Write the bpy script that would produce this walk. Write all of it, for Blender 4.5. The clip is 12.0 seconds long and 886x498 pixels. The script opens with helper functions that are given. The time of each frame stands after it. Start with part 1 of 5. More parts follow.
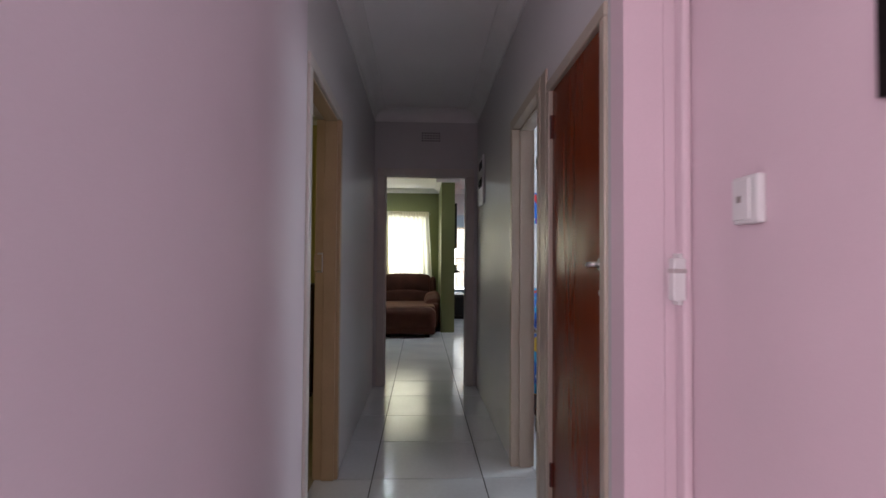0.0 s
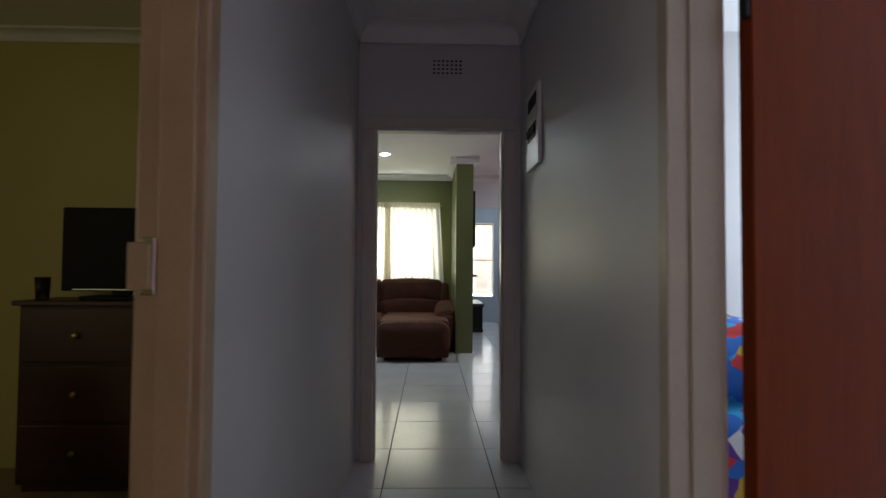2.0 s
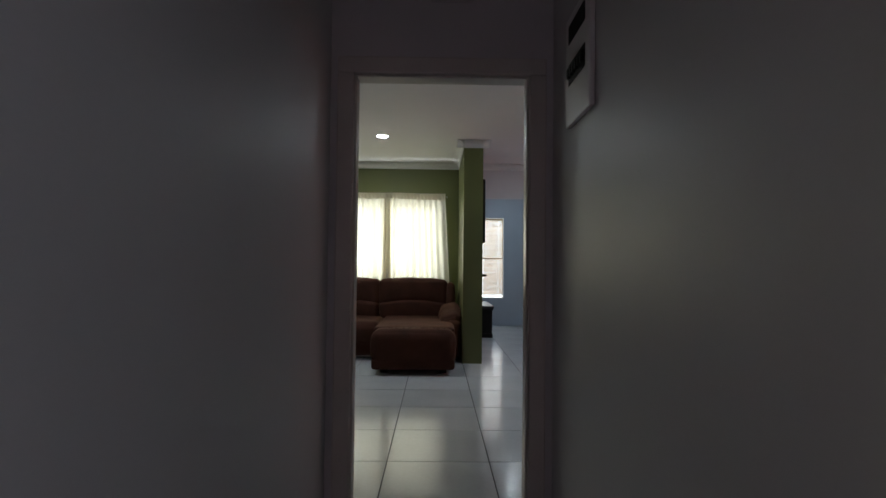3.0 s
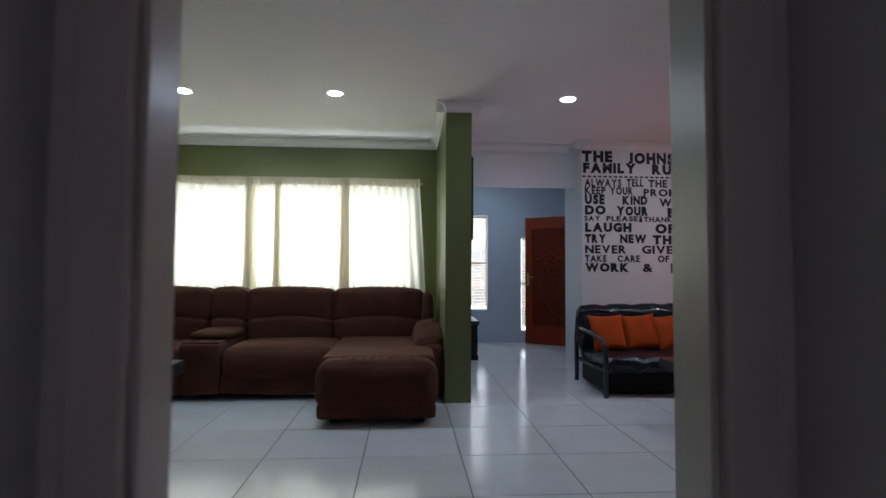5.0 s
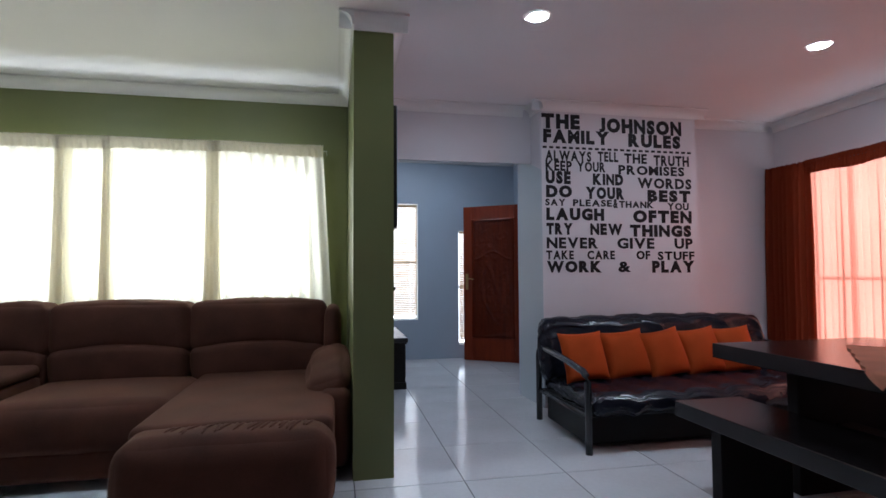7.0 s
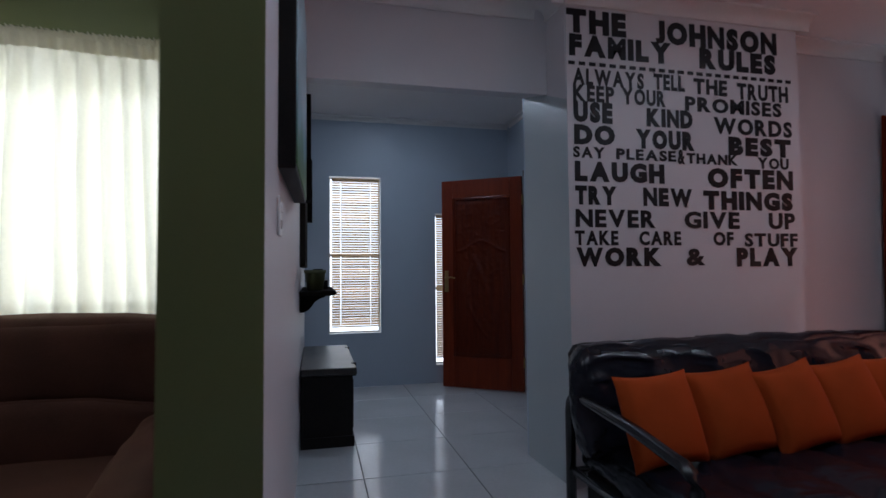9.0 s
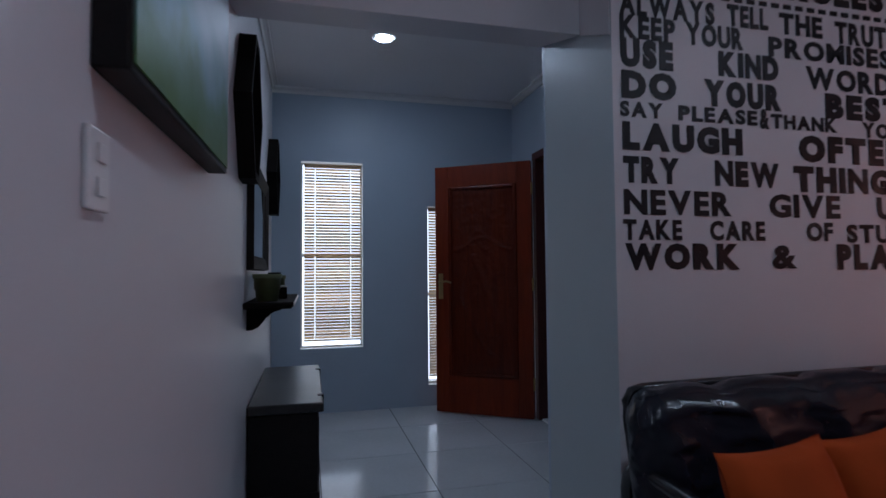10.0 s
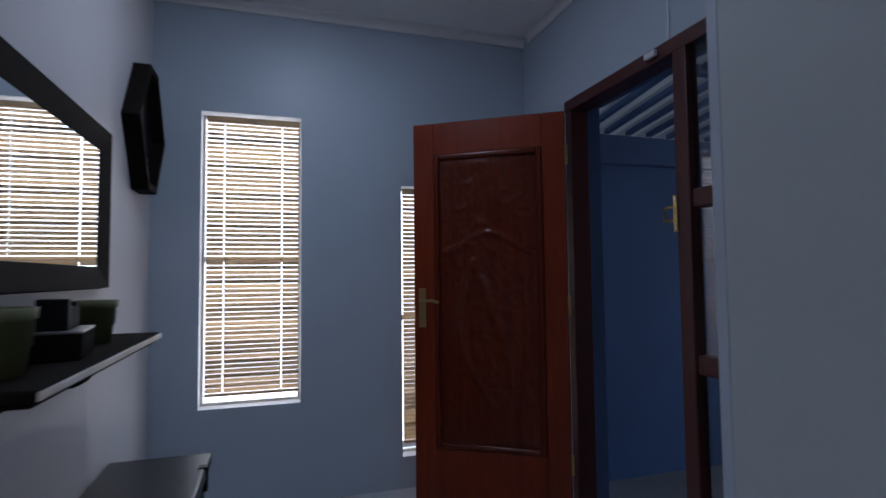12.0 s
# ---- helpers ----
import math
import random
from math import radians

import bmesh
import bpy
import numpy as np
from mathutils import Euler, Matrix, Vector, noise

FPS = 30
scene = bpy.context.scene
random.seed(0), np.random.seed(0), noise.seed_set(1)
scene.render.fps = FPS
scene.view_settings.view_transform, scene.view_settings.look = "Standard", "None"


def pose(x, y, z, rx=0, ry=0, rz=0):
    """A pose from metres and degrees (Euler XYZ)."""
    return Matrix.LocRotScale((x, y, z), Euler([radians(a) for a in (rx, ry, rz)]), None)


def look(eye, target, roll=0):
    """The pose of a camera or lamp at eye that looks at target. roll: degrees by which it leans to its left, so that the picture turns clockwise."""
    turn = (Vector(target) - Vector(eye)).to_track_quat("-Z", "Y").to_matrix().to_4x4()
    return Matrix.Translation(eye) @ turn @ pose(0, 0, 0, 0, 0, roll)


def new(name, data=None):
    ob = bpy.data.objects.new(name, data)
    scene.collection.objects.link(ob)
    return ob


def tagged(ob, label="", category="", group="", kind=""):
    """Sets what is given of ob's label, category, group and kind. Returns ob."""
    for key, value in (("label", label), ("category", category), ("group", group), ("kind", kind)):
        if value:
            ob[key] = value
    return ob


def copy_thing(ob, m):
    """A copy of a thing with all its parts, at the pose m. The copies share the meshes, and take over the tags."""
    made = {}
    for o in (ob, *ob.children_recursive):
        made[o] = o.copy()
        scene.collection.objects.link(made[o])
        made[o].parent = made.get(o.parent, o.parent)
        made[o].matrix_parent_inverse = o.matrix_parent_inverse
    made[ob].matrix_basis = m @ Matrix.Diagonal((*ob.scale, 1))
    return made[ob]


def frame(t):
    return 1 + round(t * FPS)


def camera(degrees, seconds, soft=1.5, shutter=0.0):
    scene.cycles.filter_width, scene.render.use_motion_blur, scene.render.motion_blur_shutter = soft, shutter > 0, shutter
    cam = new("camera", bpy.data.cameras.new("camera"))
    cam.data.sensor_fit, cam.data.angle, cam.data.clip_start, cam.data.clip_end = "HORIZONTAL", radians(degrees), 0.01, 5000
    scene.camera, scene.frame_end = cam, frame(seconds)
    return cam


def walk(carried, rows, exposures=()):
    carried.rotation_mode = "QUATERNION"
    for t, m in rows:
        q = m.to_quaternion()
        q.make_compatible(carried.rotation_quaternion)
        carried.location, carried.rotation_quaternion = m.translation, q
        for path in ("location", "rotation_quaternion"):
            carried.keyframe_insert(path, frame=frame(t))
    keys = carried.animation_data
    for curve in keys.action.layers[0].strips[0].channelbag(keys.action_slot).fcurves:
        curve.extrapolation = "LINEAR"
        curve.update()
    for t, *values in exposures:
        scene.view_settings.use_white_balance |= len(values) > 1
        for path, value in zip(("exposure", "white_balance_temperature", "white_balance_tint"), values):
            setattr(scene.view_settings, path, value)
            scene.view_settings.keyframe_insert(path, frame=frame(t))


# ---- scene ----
from mathutils.bvhtree import BVHTree

cam = camera(79.5, 12.0, shutter=0.4)
PATH = [
    (0, (-0.047, 0.621, 1.178), (0.035, 2.618, 1.234), 0.4),
    (0.5, (-0.059, 1.106, 1.187), (0.011, 3.104, 1.243), 0.4),
    (1, (-0.038, 1.554, 1.174), (0.014, 3.552, 1.231), 0.4),
    (1.5, (-0.037, 2.043, 1.192), (0.002, 4.041, 1.248), 0.4),
    (2, (-0.061, 2.531, 1.184), (-0.011, 4.529, 1.248), 0.4),
    (2.5, (-0.035, 2.987, 1.175), (-0.009, 4.986, 1.233), 0.5),
    (3, (-0.024, 3.419, 1.17), (0.001, 5.418, 1.231), 0.6),
    (4.8, (-0.052, 4.931, 1.146), (0.043, 6.927, 1.23), 0.2),
    (5, (-0.045, 5.083, 1.143), (0.091, 7.076, 1.233), 0.3),
    (5.5, (-0.015, 5.481, 1.178), (0.227, 7.464, 1.268), 0.1),
    (6, (0.033, 5.871, 1.179), (0.348, 7.844, 1.267), -0.0),
    (6.5, (0.125, 6.29, 1.176), (0.492, 8.254, 1.264), -0.1),
    (7, (0.199, 6.714, 1.172), (0.595, 8.673, 1.26), -0.3),
    (7.2, (0.239, 6.881, 1.183), (0.639, 8.839, 1.267), -0.2),
    (9, (0.648, 8.487, 1.146), (1.116, 10.43, 1.23), -0.5),
    (9.5, (0.763, 8.882, 1.165), (1.238, 10.823, 1.242), -0.6),
    (10, (0.845, 9.304, 1.164), (1.336, 11.241, 1.251), -0.5),
    (10.5, (0.904, 9.689, 1.175), (1.401, 11.625, 1.26), -0.5),
    (11, (0.953, 10.06, 1.199), (1.458, 11.993, 1.283), -0.5),
    (11.5, (1.018, 10.446, 1.223), (1.556, 12.371, 1.315), -0.5),
    (12, (1.157, 10.852, 1.214), (1.762, 12.756, 1.317), -0.6),
]
EXPOSURES = [(0, 0.3, 6250, 8), (0.5, 0.5, 6250, 7), (1.0, 0.48, 6200, 7), (1.5, 0.42, 6150, 6), (2.0, 0.1, 6150, 6), (2.5, -0.1, 6150, 6), (3.2, -0.55, 6100, 7), (4.8, -0.2, 5650, 8), (5.5, 0.15, 5600, 9), (6.5, 0.25, 5600, 10), (7.0, 0.2, 5600, 11), (9.0, -0.75, 5550, 11), (9.5, -0.85, 5450, 11), (10.0, -0.95, 5250, 12), (10.5, -1.1, 5250, 13), (11.0, -1.05, 5300, 13), (11.5, -0.85, 5350, 14), (12.0, -0.45, 5500, 15)]
walk(cam, [(t, look(eye, target, roll)) for t, eye, target, roll in PATH], EXPOSURES)

# ---- world and large lights ----
world = bpy.data.worlds.new("world")
scene.world = world
world.use_nodes = True
wt = world.node_tree
sky = wt.nodes.new("ShaderNodeTexSky")
sky.sky_type, sky.sun_disc, sky.sun_elevation, sky.sun_rotation = "NISHITA", False, radians(50), radians(200)
wt.links.new(sky.outputs[0], wt.nodes["Background"].inputs[0])
wt.nodes["Background"].inputs[1].default_value = 0.1


def area(name, m, w, h, power, colour):
    lamp = bpy.data.lights.new(name, "AREA")
    lamp.shape, lamp.size, lamp.size_y, lamp.energy, lamp.color = "RECTANGLE", w, h, power, colour
    ob = new(name, lamp)
    ob.matrix_world = m
    return ob


sun = bpy.data.lights.new("sun", "SUN")
sun.energy, sun.angle, sun.color = 2.5, radians(0.5), (1.0, 0.95, 0.88)
new("sun", sun).matrix_world = look((0, 0, 20), (6, 9, 0))

# daylight in the window openings, outside the curtains and blinds; added lamps are noted below
area("daylight_living", look((-1.4, 12.0, 1.9), (-1.4, 9.0, 1.25)), 3.4, 1.9, 140, (0.97, 1.0, 0.96))
# added upward lamp outside the window, to brighten the living room ceiling
area("ceiling_fill", look((-1.4, 12.75, 0.12), (-1.4, 12.2, 3.0)), 3.6, 1.7, 260, (1.0, 0.98, 0.90))
area("daylight_side", look((4.95, 9.9, 1.2), (0, 9.9, 1.2)), 2.6, 2.0, 92, (1.0, 0.95, 0.93))
area("daylight_foyer", look((1.04, 14.35, 1.35), (1.04, 10, 1.25)), 1.2, 2.2, 48, (0.97, 0.98, 0.97))
# added lamps behind the start point, for assumed windows, set off the hall's axis
area("back_fill_left", look((-1.75, -1.46, 1.5), (-0.4, 3, 1.3)), 1.0, 1.2, 46, (1.0, 0.88, 0.91))
area("back_fill_right", look((2.1, -1.46, 1.5), (-0.3, 2.6, 1.3)), 1.0, 1.2, 19, (0.97, 0.92, 0.95))
# added fill for the yellow bedroom, whose window is unknown and not built
area("bedroom_fill", look((-4.05, 2.3, 1.5), (0, 2.8, 1.2)), 1.2, 1.0, 9, (1.0, 0.90, 0.58))
# lamp for the bright room past the open door; no window is built
area("daylight_kids_room", look((3.5, 4.75, 1.6), (0, 3.2, 1.2)), 1.5, 1.3, 95, (0.88, 0.95, 1.0))


# ---- materials ----
def mat(name, colour, rough=0.6, metal=0.0, var=0.06, scale=3.0, fine=120.0, bump=0.05, spec=0.5, vary=0.0, dist=0.003):
    """A painted or plain surface with two scales of variation and a fine relief."""
    m = bpy.data.materials.new(name)
    m.use_nodes = True
    nt = m.node_tree
    b = nt.nodes["Principled BSDF"]
    co = nt.nodes.new("ShaderNodeTexCoord")
    n1, n2 = nt.nodes.new("ShaderNodeTexNoise"), nt.nodes.new("ShaderNodeTexNoise")
    n1.inputs["Scale"].default_value, n1.inputs["Detail"].default_value = scale, 5
    n2.inputs["Scale"].default_value, n2.inputs["Detail"].default_value = fine, 3
    for n in (n1, n2):
        nt.links.new(co.outputs["Object"], n.inputs["Vector"])
    ramp = nt.nodes.new("ShaderNodeValToRGB")
    lo = [max(0, c * (1 - var * 1.6)) for c in colour] + [1]
    hi = [min(1, c * (1 + var * 1.6)) for c in colour] + [1]
    ramp.color_ramp.elements[0].color, ramp.color_ramp.elements[1].color = lo, hi
    ramp.color_ramp.elements[0].position, ramp.color_ramp.elements[1].position = 0.3, 0.7
    mix = nt.nodes.new("ShaderNodeMath")
    mix.operation = "MULTIPLY_ADD"
    mix.inputs[1].default_value = 0.35
    nt.links.new(n2.outputs["Fac"], mix.inputs[0])
    sc = nt.nodes.new("ShaderNodeMath")
    sc.operation = "MULTIPLY"
    sc.inputs[1].default_value = 0.65
    nt.links.new(n1.outputs["Fac"], sc.inputs[0])
    nt.links.new(sc.outputs[0], mix.inputs[2])
    nt.links.new(mix.outputs[0], ramp.inputs["Fac"])
    out = ramp.outputs["Color"]
    if vary:
        info = nt.nodes.new("ShaderNodeObjectInfo")
        hsv = nt.nodes.new("ShaderNodeHueSaturation")
        mr = nt.nodes.new("ShaderNodeMapRange")
        mr.inputs["To Min"].default_value, mr.inputs["To Max"].default_value = 1 - vary, 1 + vary
        nt.links.new(info.outputs["Random"], mr.inputs["Value"])
        nt.links.new(mr.outputs["Result"], hsv.inputs["Value"])
        nt.links.new(out, hsv.inputs["Color"])
        out = hsv.outputs["Color"]
    nt.links.new(out, b.inputs["Base Color"])
    rr = nt.nodes.new("ShaderNodeMapRange")
    rr.inputs["To Min"].default_value, rr.inputs["To Max"].default_value = rough * 0.85, min(1, rough * 1.15)
    nt.links.new(n1.outputs["Fac"], rr.inputs["Value"])
    nt.links.new(rr.outputs["Result"], b.inputs["Roughness"])
    b.inputs["Metallic"].default_value = metal
    b.inputs["Specular IOR Level"].default_value = spec
    if bump:
        bp = nt.nodes.new("ShaderNodeBump")
        bp.inputs["Strength"].default_value, bp.inputs["Distance"].default_value = bump, dist
        nt.links.new(n2.outputs["Fac"], bp.inputs["Height"])
        nt.links.new(bp.outputs["Normal"], b.inputs["Normal"])
    return m


def wood(name, dark, light, rough=0.35, stretch=(14, 14, 0.9), bump=0.08):
    """Stained timber with grain along the object's z axis (or as stretch says)."""
    m = bpy.data.materials.new(name)
    m.use_nodes = True
    nt = m.node_tree
    b = nt.nodes["Principled BSDF"]
    co, mp = nt.nodes.new("ShaderNodeTexCoord"), nt.nodes.new("ShaderNodeMapping")
    mp.inputs["Scale"].default_value = stretch
    nt.links.new(co.outputs["Object"], mp.inputs["Vector"])
    n1, n2 = nt.nodes.new("ShaderNodeTexNoise"), nt.nodes.new("ShaderNodeTexNoise")
    n1.inputs["Scale"].default_value, n1.inputs["Detail"].default_value, n1.inputs["Distortion"].default_value = 1.2, 6, 1.5
    n2.inputs["Scale"].default_value, n2.inputs["Detail"].default_value = 9, 4
    for n in (n1, n2):
        nt.links.new(mp.outputs["Vector"], n.inputs["Vector"])
    mixf = nt.nodes.new("ShaderNodeMix")
    mixf.inputs["Factor"].default_value = 0.4
    nt.links.new(n1.outputs["Fac"], mixf.inputs[2])
    nt.links.new(n2.outputs["Fac"], mixf.inputs[3])
    ramp = nt.nodes.new("ShaderNodeValToRGB")
    ramp.color_ramp.elements[0].color, ramp.color_ramp.elements[1].color = (*dark, 1), (*light, 1)
    ramp.color_ramp.elements[0].position, ramp.color_ramp.elements[1].position = 0.32, 0.68
    nt.links.new(mixf.outputs[0], ramp.inputs["Fac"])
    nt.links.new(ramp.outputs["Color"], b.inputs["Base Color"])
    rr = nt.nodes.new("ShaderNodeMapRange")
    rr.inputs["To Min"].default_value, rr.inputs["To Max"].default_value = rough * 0.8, rough * 1.3
    nt.links.new(n1.outputs["Fac"], rr.inputs["Value"])
    nt.links.new(rr.outputs["Result"], b.inputs["Roughness"])
    bp = nt.nodes.new("ShaderNodeBump")
    bp.inputs["Strength"].default_value, bp.inputs["Distance"].default_value = bump, 0.002
    nt.links.new(n2.outputs["Fac"], bp.inputs["Height"])
    nt.links.new(bp.outputs["Normal"], b.inputs["Normal"])
    return m


def sheer(name, colour, thin=0.75, clear=0.0):
    """Cloth that lets light through."""
    m = bpy.data.materials.new(name)
    m.use_nodes = True
    nt = m.node_tree
    nt.nodes.remove(nt.nodes["Principled BSDF"])
    out = nt.nodes["Material Output"]
    co, wv = nt.nodes.new("ShaderNodeTexCoord"), nt.nodes.new("ShaderNodeTexNoise")
    wv.inputs["Scale"].default_value, wv.inputs["Detail"].default_value = 60, 3
    nt.links.new(co.outputs["Object"], wv.inputs["Vector"])
    ramp = nt.nodes.new("ShaderNodeValToRGB")
    ramp.color_ramp.elements[0].color = [c * 0.88 for c in colour] + [1]
    ramp.color_ramp.elements[1].color = [*colour, 1]
    nt.links.new(wv.outputs["Fac"], ramp.inputs["Fac"])
    d, t, mx = nt.nodes.new("ShaderNodeBsdfDiffuse"), nt.nodes.new("ShaderNodeBsdfTranslucent"), nt.nodes.new("ShaderNodeMixShader")
    nt.links.new(ramp.outputs["Color"], d.inputs["Color"])
    nt.links.new(ramp.outputs["Color"], t.inputs["Color"])
    mx.inputs[0].default_value = thin
    nt.links.new(d.outputs[0], mx.inputs[1])
    nt.links.new(t.outputs[0], mx.inputs[2])
    last = mx
    if clear:
        tr, m2 = nt.nodes.new("ShaderNodeBsdfTransparent"), nt.nodes.new("ShaderNodeMixShader")
        tr.inputs["Color"].default_value = (*colour, 1)
        m2.inputs[0].default_value = clear
        nt.links.new(mx.outputs[0], m2.inputs[1])
        nt.links.new(tr.outputs[0], m2.inputs[2])
        last = m2
    nt.links.new(last.outputs[0], out.inputs["Surface"])
    return m


def glow(name, colour, power):
    m = bpy.data.materials.new(name)
    m.use_nodes = True
    b = m.node_tree.nodes["Principled BSDF"]
    b.inputs["Base Color"].default_value = (*colour, 1)
    b.inputs["Emission Color"].default_value = (*colour, 1)
    b.inputs["Emission Strength"].default_value = power
    return m


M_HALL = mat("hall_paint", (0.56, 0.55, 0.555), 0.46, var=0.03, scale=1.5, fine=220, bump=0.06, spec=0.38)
# hall paint with the back room's pink bounce light put into its tint
M_LILAC = mat("hall_paint_bounce_tint", (0.665, 0.605, 0.66), 0.45, var=0.03, scale=1.5, fine=220, bump=0.06)
M_PINK = mat("lilac_paint", (0.74, 0.58, 0.64), 0.45, var=0.03, scale=1.5, fine=220, bump=0.06)
M_WHITE = mat("white_wall_paint", (0.64, 0.62, 0.645), 0.42, var=0.03, scale=1.4, fine=220, bump=0.06)
M_GREEN = mat("olive_green_paint", (0.138, 0.153, 0.052), 0.45, var=0.06, scale=1.6, fine=220, bump=0.06)
M_BLUE = mat("pale_blue_paint", (0.445, 0.515, 0.605), 0.42, var=0.04, scale=1.4, fine=220, bump=0.06)
M_PALE = mat("grey_blue_paint", (0.47, 0.525, 0.55), 0.42, var=0.04, scale=1.4, fine=220, bump=0.06)
M_YELLOW = mat("yellow_green_paint", (0.55, 0.475, 0.175), 0.6, var=0.05, scale=1.5)
M_CEIL = mat("ceiling_paint", (0.84, 0.83, 0.835), 0.7, var=0.03, scale=1.0, fine=300, bump=0.1)
M_CORN = mat("cornice_plaster", (0.78, 0.775, 0.77), 0.6, var=0.03, scale=4)
M_GREIGE = mat("greige_gloss_paint", (0.41, 0.35, 0.285), 0.35, var=0.06, scale=5, bump=0.04)
# frame paint with the yellow bedroom's warm bounce light put into the colour
M_TAN = mat("gloss_paint_warm_bounce", (0.41, 0.30, 0.18), 0.35, var=0.06, scale=5, bump=0.04)
M_FRAME = mat("cream_gloss_paint", (0.56, 0.53, 0.49), 0.32, var=0.05, scale=5, bump=0.04)
M_TILE = mat("white_glazed_tile", (0.60, 0.62, 0.64), 0.145, var=0.05, scale=2.2, fine=40, bump=0.02, vary=0.02, spec=0.5)
M_GROUT = mat("grey_grout", (0.10, 0.10, 0.10), 0.9, var=0.15, scale=8)
M_DOOR = wood("red_brown_veneer", (0.112, 0.0165, 0.0022), (0.150, 0.0235, 0.0035), 0.22)
M_DOOR.node_tree.nodes["Principled BSDF"].inputs["Specular IOR Level"].default_value = 0.1
M_CARVED = wood("carved_mahogany", (0.130, 0.0145, 0.0035), (0.215, 0.029, 0.006), 0.34)
M_PANEL = wood("dark_carved_mahogany", (0.062, 0.008, 0.003), (0.120, 0.017, 0.005), 0.23)
for m in (M_CARVED, M_PANEL):
    m.node_tree.nodes["Principled BSDF"].inputs["Specular IOR Level"].default_value = 0.25
M_DARKRED = wood("dark_red_timber", (0.046, 0.0065, 0.0045), (0.072, 0.010, 0.007), 0.42)
M_EXT = mat("blue_exterior_paint", (0.080, 0.137, 0.275), 0.7, var=0.08, scale=1.5, bump=0.15)


# ---- builders ----
def mesh_of(bm, name, mats):
    me = bpy.data.meshes.new(name)
    bm.normal_update()
    bm.to_mesh(me)
    bm.free()
    for m in mats if isinstance(mats, (list, tuple)) else [mats]:
        me.materials.append(m)
    return me


def part(name, bm, material, parent=None, label="", smooth=False, at=None):
    """One mesh object under a thing (or on its own)."""
    me = mesh_of(bm, name, material)
    if smooth:
        me.polygons.foreach_set("use_smooth", [True] * len(me.polygons))
    ob = new(name, me)
    ob.parent = parent
    if at is not None:
        ob.matrix_basis = at
    if label:
        ob["label"] = label
    return ob


def thing(name, m, label, category, group="", kind=""):
    ob = new(name)
    ob.empty_display_size = 0.1
    ob.matrix_basis = m
    return tagged(ob, label, category, group, kind)


def box(bm, x0, x1, y0, y1, z0, z1, bevel=0.0, seg=2, m=None, mi=0):
    """A box with rounded edges, added to bm."""
    t = bmesh.new()
    r = bmesh.ops.create_cube(t, size=1)
    bmesh.ops.scale(t, vec=(x1 - x0, y1 - y0, z1 - z0), verts=t.verts)
    if bevel:
        bmesh.ops.bevel(t, geom=t.edges[:], offset=min(bevel, 0.49 * min(x1 - x0, y1 - y0, z1 - z0)), segments=seg, profile=0.5, affect="EDGES")
    bmesh.ops.translate(t, vec=((x0 + x1) / 2, (y0 + y1) / 2, (z0 + z1) / 2), verts=t.verts)
    if m is not None:
        bmesh.ops.transform(t, matrix=m, verts=t.verts)
    for f in t.faces:
        f.material_index = mi
    add(bm, t)
    return bm


def add(bm, t):
    me = bpy.data.meshes.new("scratch")
    t.to_mesh(me)
    t.free()
    bm.from_mesh(me)
    bpy.data.meshes.remove(me)


def boxm(*a, **k):
    return box(bmesh.new(), *a, **k)


def prism(bm, pts, axis, a0, a1, mi=0, bevel=0.0):
    """A polygon swept straight along an axis; pts are the two other coordinates in x, y, z order."""
    def v(p, a):
        return {"x": (a, p[0], p[1]), "y": (p[0], a, p[1]), "z": (p[0], p[1], a)}[axis]
    t = bmesh.new()
    lo, hi = [t.verts.new(v(p, a0)) for p in pts], [t.verts.new(v(p, a1)) for p in pts]
    n = len(pts)
    t.faces.new(lo), t.faces.new(hi[::-1])
    for i in range(n):
        t.faces.new((lo[i], hi[i], hi[(i + 1) % n], lo[(i + 1) % n]))
    bmesh.ops.recalc_face_normals(t, faces=t.faces)
    if bevel:
        bmesh.ops.bevel(t, geom=t.edges[:], offset=bevel, segments=2, profile=0.5, affect="EDGES")
    for f in t.faces:
        f.material_index = mi
    add(bm, t)
    return bm


def tube(bm, pts, r, seg=10, closed=False):
    """A round bar along points."""
    pts = [Vector(p) for p in pts]
    rings = []
    n = len(pts)
    up = Vector((0.123, 0.45, 0.89))
    for i, p in enumerate(pts):
        d = (pts[(i + 1) % n] - pts[i - 1]) if closed else (pts[min(i + 1, n - 1)] - pts[max(i - 1, 0)])
        d.normalize()
        a = d.cross(up).normalized()
        b = d.cross(a)
        rings.append([bm.verts.new(p + r * (math.cos(k * math.tau / seg) * a + math.sin(k * math.tau / seg) * b)) for k in range(seg)])
    for i in range(n if closed else n - 1):
        A, B = rings[i], rings[(i + 1) % n]
        for k in range(seg):
            bm.faces.new((A[k], A[(k + 1) % seg], B[(k + 1) % seg], B[k]))
    if not closed:
        bm.faces.new(rings[0][::-1]), bm.faces.new(rings[-1])
    return bm


def lathe(bm, prof, seg=32, c=(0, 0)):
    """A profile of (radius, z) turned round a vertical axis."""
    rings = [[bm.verts.new((c[0] + r * math.cos(k * math.tau / seg), c[1] + r * math.sin(k * math.tau / seg), z)) for k in range(seg)] for r, z in prof]
    for A, B in zip(rings, rings[1:]):
        for k in range(seg):
            bm.faces.new((A[k], A[(k + 1) % seg], B[(k + 1) % seg], B[k]))
    if prof[0][0] > 0.001:
        bm.faces.new(rings[0][::-1])
    if prof[-1][0] > 0.001:
        bm.faces.new(rings[-1])
    return bm


